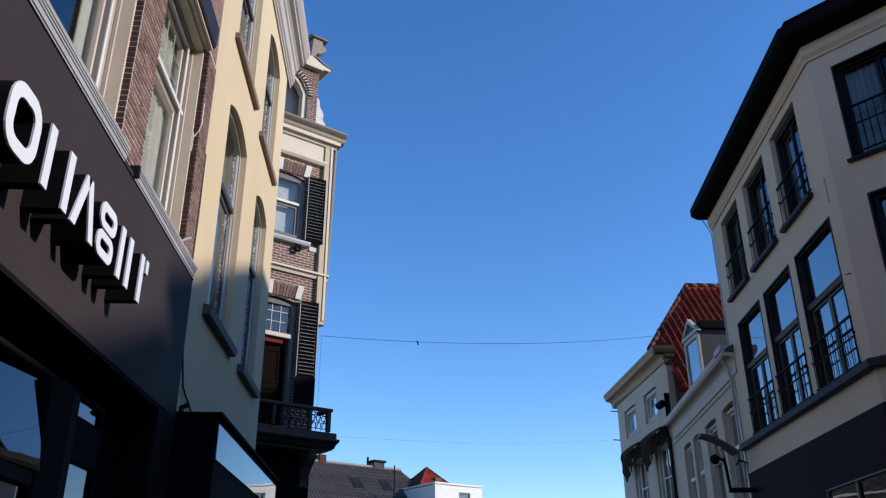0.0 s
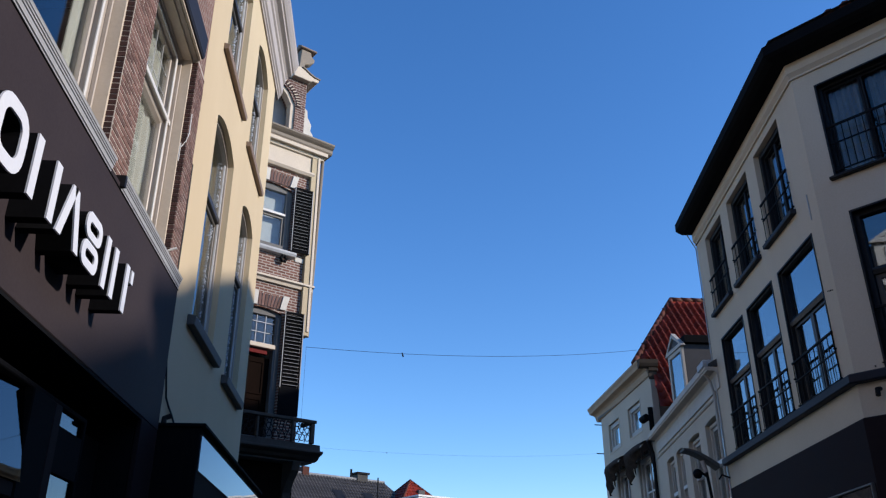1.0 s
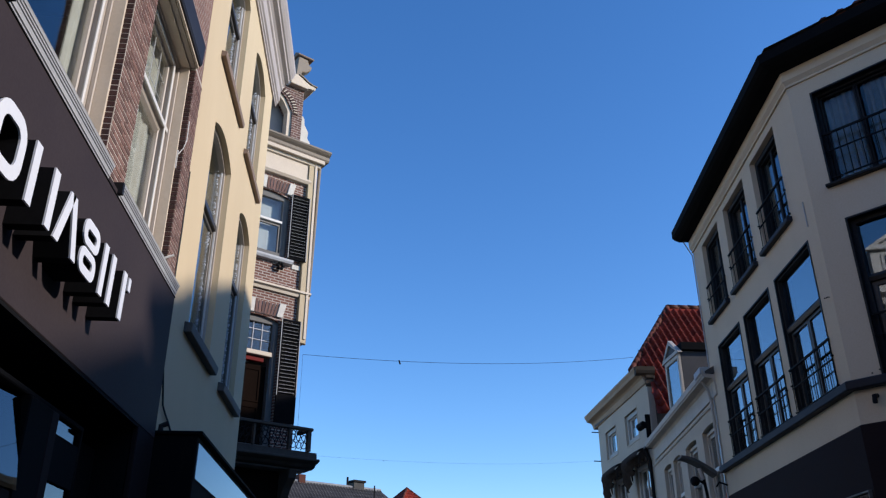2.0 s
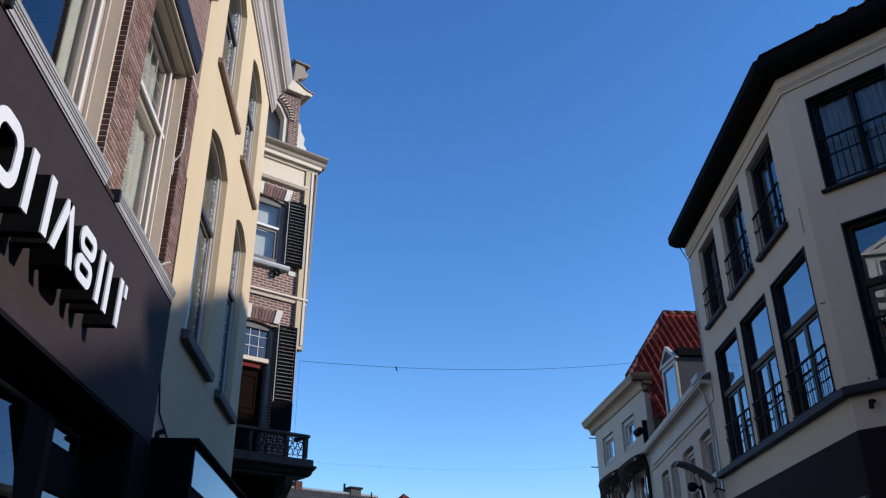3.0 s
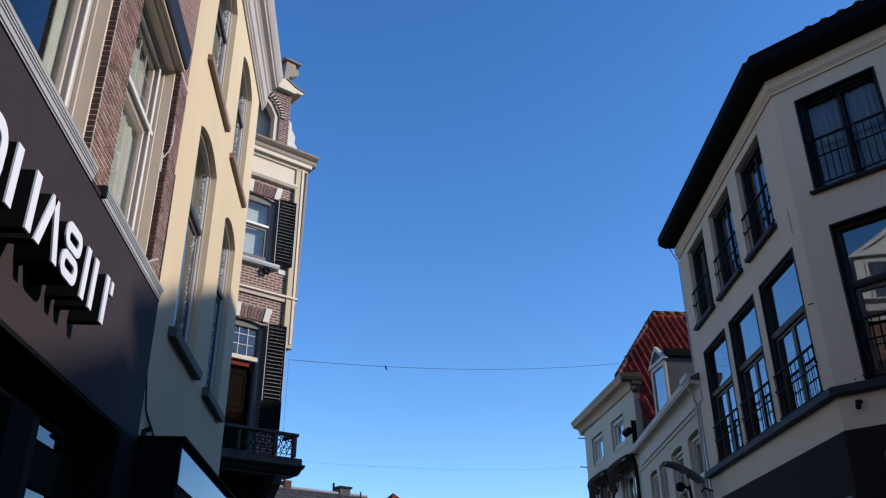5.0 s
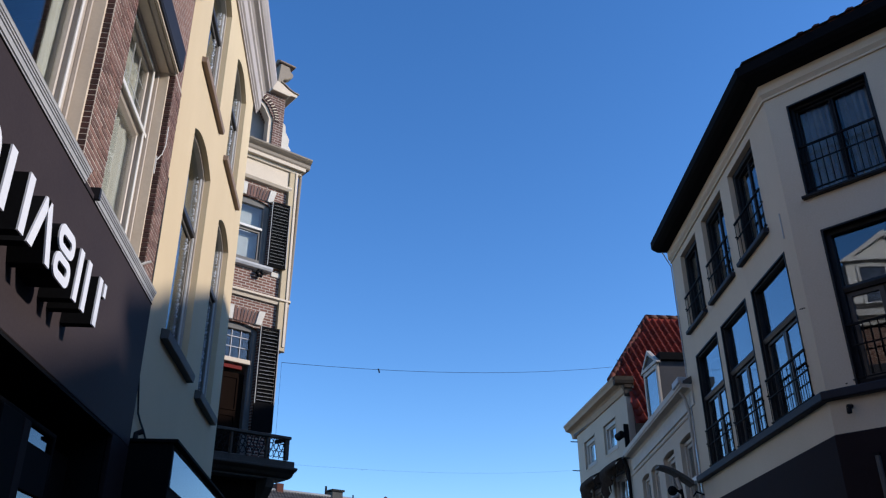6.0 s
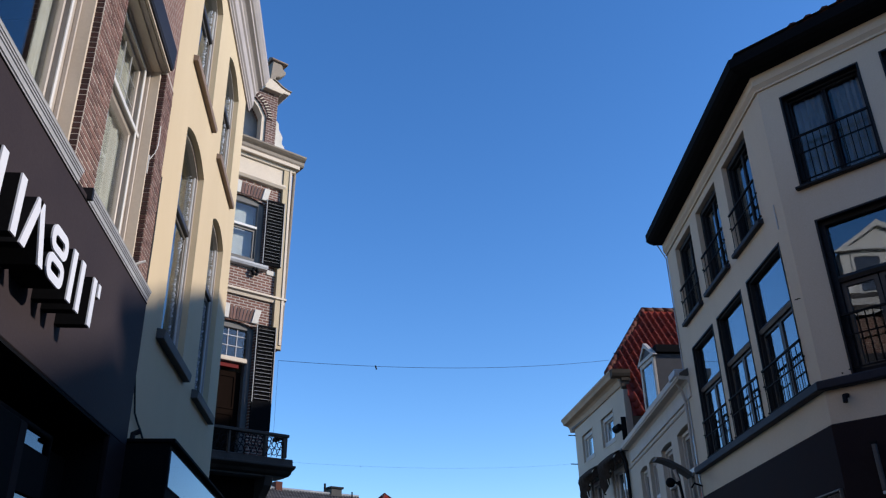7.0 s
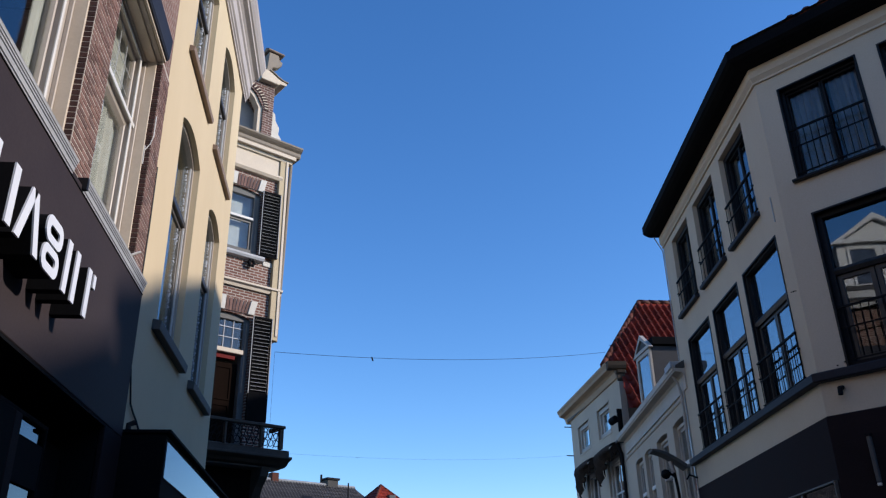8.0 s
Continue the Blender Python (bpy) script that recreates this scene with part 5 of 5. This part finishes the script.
for z in (8.75, 7.62):
    part("wall_hook", Shape(CORNICED).rod([(6.45, 0.0, z), (6.5, 0.28, z + 0.02)], 0.02, 6), IRON, cornice_house)

# roof of the tall white house: south slope of single tiles, hip and ridge
RZ, RY, EY, EZ = 12.92, 28.75, 24.4, 7.68
AX = 11.25
sh = Shape()
pts = [(8.80, EY, EZ), (16.2, EY, EZ), (16.2, RY, RZ), (AX, RY, RZ), (8.6, 25.92, 9.50), (9.19, 25.92, 9.50)]
sh.f.append([sh.pt(*p) for p in (pts[0], pts[1], pts[2], pts[3], pts[4], pts[5])])
sh.f.append([sh.pt(*p) for p in ((8.6, 25.92, 9.50), (AX, RY, RZ), (8.75, 26.9, 9.50))])
sh.f.append([sh.pt(*p) for p in ((AX, RY, RZ), (16.2, RY, RZ), (16.2, 31.6, 9.50), (9.4, 31.6, 9.50), (8.75, 26.9, 9.5))])
roof = part("roof", sh, REDTILE, cornice_house, "orange-red pantile hipped roof")
up = Vector((0, RY - EY, RZ - EZ)).normalized()
across = Vector((1, 0, 0))
out = across.cross(up)
slab("roof_deck", [(8.95, 25.7), (16.2, 25.7), (16.2, 32.2), (8.95, 32.2)], 9.0, 9.3, DARKTILE, cornice_house)
TW, TH = 0.25, 0.36


def pantile():
    me = bpy.data.meshes.new("roof_tile")
    prof = [(-0.125, 0.0), (-0.09, -0.014), (-0.01, -0.014), (0.035, 0.02), (0.048, 0.085), (0.07, 0.112), (0.105, 0.112), (0.124, 0.085), (0.137, 0.03), (0.14, 0.0)]
    vs, fs = [], []
    for t, lift in ((0.0, 0.045), (0.40, 0.012)):
        for x, h in prof:
            vs.append(across * x + up * t + out * (h + lift))
    for x, h in prof:
        vs.append(across * x + out * (h + 0.02))
    k = len(prof)
    for j in range(k - 1):
        fs.append((j, j + 1, k + j + 1, k + j))
        fs.append((2 * k + j, 2 * k + j + 1, j + 1, j))
    me.from_pydata([tuple(v) for v in vs], [], fs)
    me.materials.append(REDTILE)
    for p in me.polygons:
        p.use_smooth = True
    return me


TILE = pantile()
length = math.hypot(RY - EY, RZ - EZ)
for i in range(int(length / TH)):
    for j in range(0, 18):
        x = 8.55 + j * TW
        y, z = EY + up.y * i * TH, EZ + up.z * i * TH
        hip_x = 8.6 + (z + 0.2 - 9.5) * (AX - 8.6) / (RZ - 9.5)
        if x < max(hip_x, 9.29 - (9.5 - z) * 0.214 if z < 9.6 else 0):
            continue
        t = new("roof_tile", TILE)
        t.parent = roof
        t.location = Vector((x, y, z)) + out * 0.012 - Vector((11, 29, 0))
for k in range(13):
    p = Vector((8.6, 25.92, 9.50)).lerp(Vector((AX, RY, RZ)), k / 13)
    q = Vector((8.6, 25.92, 9.50)).lerp(Vector((AX, RY, RZ)), (k + 1.15) / 13)
    part("ridge_tile", Shape().rod([tuple(p), tuple(q)], 0.10, 10), RIDGETILE, roof, smooth=True)
for k in range(12):
    part("ridge_tile", Shape().rod([(AX + k * 0.4, RY, RZ + 0.02), (AX + k * 0.4 + 0.44, RY, RZ + 0.0)], 0.10, 10), RIDGETILE, roof, smooth=True)

# ---- houses closing the end of the street ----
far_house = thing("far_roof_house", (-6, 60, 0), "far house with a dark tiled roof and roof lights", "house")
FAR = Facade(-5.95, 55.86, 56, 1)
part("wall", Shape(FAR).box(-12, 11.5, -8, -0.3, 0, 8.2), SHADEWALL, far_house)
sh = Shape(FAR)
sh.f.append([sh.pt(*p) for p in ((-12, 0.2, 8.1), (12.6, 0.2, 8.1), (10.2, -3.0, 11.25), (-12, -3.0, 11.25))])
sh.f.append([sh.pt(*p) for p in ((-12, -8.2, 8.1), (12.6, -8.2, 8.1), (10.2, -3.0, 11.25), (-12, -3.0, 11.25))])
sh.f.append([sh.pt(*p) for p in ((12.6, 0.2, 8.1), (12.6, -8.2, 8.1), (10.2, -3.0, 11.25))])
sh.f.append([sh.pt(*p) for p in ((-12, 0.2, 8.1), (-12, -8.2, 8.1), (-12, -3.0, 11.25))])
fr = part("roof", sh, DARKTILE, far_house, "weathered dark grey tiled roof")
sh = Shape(FAR)
for i in range(12):
    t0, t1 = i / 12, (i + 1) / 12
    for j in range(88):
        a = -9.0 + j * 0.25
        if a > 12.4 - 2.4 * t1:
            continue
        o0, z0, o1, z1 = 0.22 - 3.2 * t0, 8.12 + 3.15 * t0, 0.22 - 3.2 * t1, 8.12 + 3.15 * t1
        sh.face((a, o0, z0 + 0.03), (a + 0.12, o0 + 0.03, z0 + 0.1), (a + 0.12, o1 + 0.02, z1 + 0.06), (a, o1, z1))
        sh.face((a + 0.12, o0 + 0.03, z0 + 0.1), (a + 0.25, o0, z0 + 0.03), (a + 0.25, o1, z1), (a + 0.12, o1 + 0.02, z1 + 0.06))
tagged(part("tile_cover", sh, DARKTILE, fr), kind="stuff")
part("ridge", Shape(FAR).rod([(-12, -3.0, 11.27), (10.2, -3.0, 11.27)], 0.13), ZINC, fr)
for u in (4.9, 7.4):
    s = Shape(FAR)
    a, b = -0.9, -1.75
    za, zb = 8.1 + (0.2 - a) * 0.984, 8.1 + (0.2 - b) * 0.984
    i = [s.pt(uu, oo, zz + d) for d in (0.03, 0.17) for uu, oo, zz in ((u, a, za), (u + 0.8, a, za), (u + 0.8, b, zb), (u, b, zb))]
    for q in ((0, 1, 2, 3), (4, 5, 6, 7), (0, 1, 5, 4), (1, 2, 6, 5), (2, 3, 7, 6), (3, 0, 4, 7)):
        s.f.append([i[k] for k in q])
    rl = part("roof_light", s, BLACK, far_house, "dark roof light")
    s = Shape(FAR)
    s.face((u + 0.1, a - 0.1, za + 0.28), (u + 0.7, a - 0.1, za + 0.28), (u + 0.7, b + 0.1, zb + 0.09), (u + 0.1, b + 0.1, zb + 0.09))
    part("pane", s, BLACK, rl)
ch = part("chimney", Shape(FAR).box(7.7, 8.6, -3.6, -2.8, 10.9, 11.65), BLACK, far_house, "low dark chimney on the ridge")
part("chimney_pot", Shape(FAR).box(7.6, 8.7, -3.7, -2.7, 11.66, 11.80), IRON, ch)
part("chimney", Shape(FAR).box(3.05, 3.6, -3.4, -2.8, 10.9, 11.75), RIDGETILE, far_house, "brown brick chimney", 0.02)
part("eaves_gutter", Shape(FAR).bar(-12, 12.7, [(0.2, 7.98), (0.34, 8.0), (0.38, 8.12), (0.2, 8.12)]), WHITE, far_house, "white eaves gutter")
part("vent_pipe", Shape(FAR).rod([(7.3, -3.1, 11.0), (7.3, -3.1, 12.0)], 0.08), IRON, far_house)
part("mast", Shape(FAR).rod([(7.2, 0.6, 0), (7.2, 0.6, 10.9)], 0.05), IRON, far_house)
red_house = thing("far_red_roof_house", (2.9, 64, 0), "far house with a pointed orange-red tiled roof", "house")
TIP = Vector((2.83, 64.0, 11.45))
FEET = [Vector(p) for p in ((0.3, 64.2, 9.5), (2.1, 61.3, 9.5), (5.5, 63.6, 9.5), (3.7, 66.6, 9.5))]
slab("wall", [tuple(TIP.lerp(p, 0.93).xy) for p in FEET], 0, 9.6, SHADEWALL, red_house)
sh = Shape()
for p, q in zip(FEET, FEET[1:] + FEET[:1]):
    sh.face(tuple(p), tuple(q), tuple(TIP))
rr = part("roof", sh, REDTILE, red_house, "orange-red tiled pyramid roof")
sh = Shape()
for p, q in zip(FEET, FEET[1:3]):
    lift = (q - p).cross(TIP - p).normalized() * 0.05
    for k in range(8):
        a0, b0, a1, b1 = p.lerp(TIP, k / 8), q.lerp(TIP, k / 8), p.lerp(TIP, (k + 1) / 8), q.lerp(TIP, (k + 1) / 8)
        n = max(1, int((b0 - a0).length / 0.28))
        for j in range(n):
            c, d = j / n, (j + 0.92) / n
            sh.face(*[tuple(v) for v in (a0.lerp(b0, c) + lift, a0.lerp(b0, d) + lift, a1.lerp(b1, d) + lift * 0.3, a1.lerp(b1, c) + lift * 0.3)])
            sh.face(*[tuple(v) for v in (a0.lerp(b0, c), a0.lerp(b0, d), a0.lerp(b0, d) + lift, a0.lerp(b0, c) + lift)])
tagged(part("tile_cover", sh, REDTILE, rr), kind="stuff")
for p in FEET[:3]:
    for k in range(9):
        part("ridge_tile", Shape().rod([tuple(p.lerp(TIP, k / 9)), tuple(p.lerp(TIP, (k + 1.1) / 9))], 0.09, 8), RIDGETILE, rr, smooth=True)
p = FEET[1].lerp(FEET[2], 0.62).lerp(TIP, 0.42)
part("roof_light", Shape(Facade(p.x, p.y, 56, 1)).box(-0.3, 0.3, -0.3, 0.10, p.z - 0.30, p.z + 0.30), SHADEGREY, rr, "grey roof light", 0.02)
white_house = thing("far_white_house", (5.2, 60, 0), "far flat-roofed white building with one window", "house")
fw = Facade(3.18, 58.5, 58, 1)
wall(fw, 0, 4.15, 0, 9.55, [(2.05, 3.05, 7.75, 9.1, 0)], 0.3, WHITE, white_house)
part("wall", Shape(fw).box(0, 4.15, -4.5, -0.302, 0, 9.5), WHITE, white_house)
part("parapet", Shape(fw).box(-0.06, 4.2, -4.5, 0.08, 9.552, 9.67), WHITE, white_house)
w = framed(fw, 2.05, 3.05, 7.75, 9.1, -0.05, 0.08, 0.1, SASH, white_house)
pane(fw, 2.13, 2.97, 7.83, 9.02, -0.1, SHOPGLASS, w)

# ---- cables across the street ----
def span(a, b, sag, r, clip, drop=0.0):
    pts = []
    for k in range(25):
        t = k / 24
        p = Vector(a).lerp(Vector(b), t)
        p.z -= sag * 4 * t * (1 - t)
        pts.append(tuple(p))
    ob = thing("span_wire", pts[12], "thin dark wire strung across the street", "wire", "span wires")
    part("wire", Shape().rod(pts, r, 5), IRON, ob)
    if drop:
        p = Vector(a)
        part("drop_wire", Shape().rod([tuple(p), (p.x, p.y, p.z - drop)], r * 0.5, 5), IRON, ob)
    c = Vector(a).lerp(Vector(b), clip)
    c.z -= sag * 4 * clip * (1 - clip)
    part("clamp", Shape().rod([(c[0], c[1], c[2] + 4 * r), (c[0] + 6 * r, c[1], c[2] - 15 * r)], 3.4 * r, 6), IRON, ob)


span((-1.78, 19.9, 7.90), (8.90, 26.4, 10.12), 0.235, 0.0058, 0.23, 2.1)
span((-1.45, 22.0, 5.80), tuple(CORNICED.at(6.5, 0.28, 7.64)), 0.16, 0.0019, 0.178)

# ---- single bricks of the pier between the windows, last ----
rnd = random.Random(4)


def brick_mesh(name, w, d, h, mat=BRICK):
    bm = bmesh.new()
    bmesh.ops.create_cube(bm, size=1.0, matrix=Matrix.Diagonal((d, w, h, 1)))
    bmesh.ops.bevel(bm, geom=bm.edges[:], offset=0.003, segments=1, affect="EDGES")
    me = bpy.data.meshes.new(name)
    bm.to_mesh(me)
    bm.free()
    me.materials.append(mat)
    return me


STEP, LOW = 0.054, 0.041
STRETCHER, CLOSER = brick_mesh("brick", 0.168, 0.05, LOW), brick_mesh("brick", 0.080, 0.05, LOW)
# Reveal bricks are darkened to stand in for shade in the openings.
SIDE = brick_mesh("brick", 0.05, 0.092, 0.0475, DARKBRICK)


def lay(me, x, y, z):
    b = new("brick", me)
    b.parent = b_wall
    b.location = (x + rnd.uniform(-0.002, 0.002), y - 5 + rnd.uniform(-0.002, 0.002), z + rnd.uniform(-0.0008, 0.0008))
    b.rotation_euler = (rnd.uniform(-0.008, 0.008), rnd.uniform(-0.006, 0.006), rnd.uniform(-0.01, 0.01))


COURSES = 48
part("mortar_bed", Shape(LEFT).box(5.7625, 6.306, -0.083, 0.008, 4.961, 7.59), MORTAR, b_wall)
for k in range(COURSES):
    z = 4.99 + STEP * k
    if k % 2:
        for j in range(3):
            lay(STRETCHER, -0.012, 5.770 + 0.0883 + 0.1767 * j, z)
    else:
        lay(CLOSER, -0.012, 5.770 + 0.044, z)
        for j in range(2):
            lay(STRETCHER, -0.012, 5.770 + 0.1767 * (j + 1), z)
        lay(CLOSER, -0.012, 6.300 - 0.044, z)
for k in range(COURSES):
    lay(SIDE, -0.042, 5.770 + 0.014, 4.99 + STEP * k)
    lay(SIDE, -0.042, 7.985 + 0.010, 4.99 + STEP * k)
part("mortar_bed", Shape(LEFT).box(7.978, 8.332, -0.0825, 0.0085, 4.961, 7.59), MORTAR, b_wall)
sh = Shape(LEFT)
for k in range(COURSES):
    z = 4.99 + STEP * k
    for y0, y1 in (((7.975, 8.115), (8.123, 8.29), (8.298, 8.333)) if k % 2 else ((7.975, 8.06), (8.068, 8.20), (8.208, 8.333))):
        j = rnd.uniform(-0.002, 0.002)
        sh.box(y0, y1, -0.083, 0.012 + j, z - LOW / 2, z + LOW / 2)
tagged(part("brick_pier", sh, BRICK, b_wall), kind="stuff")
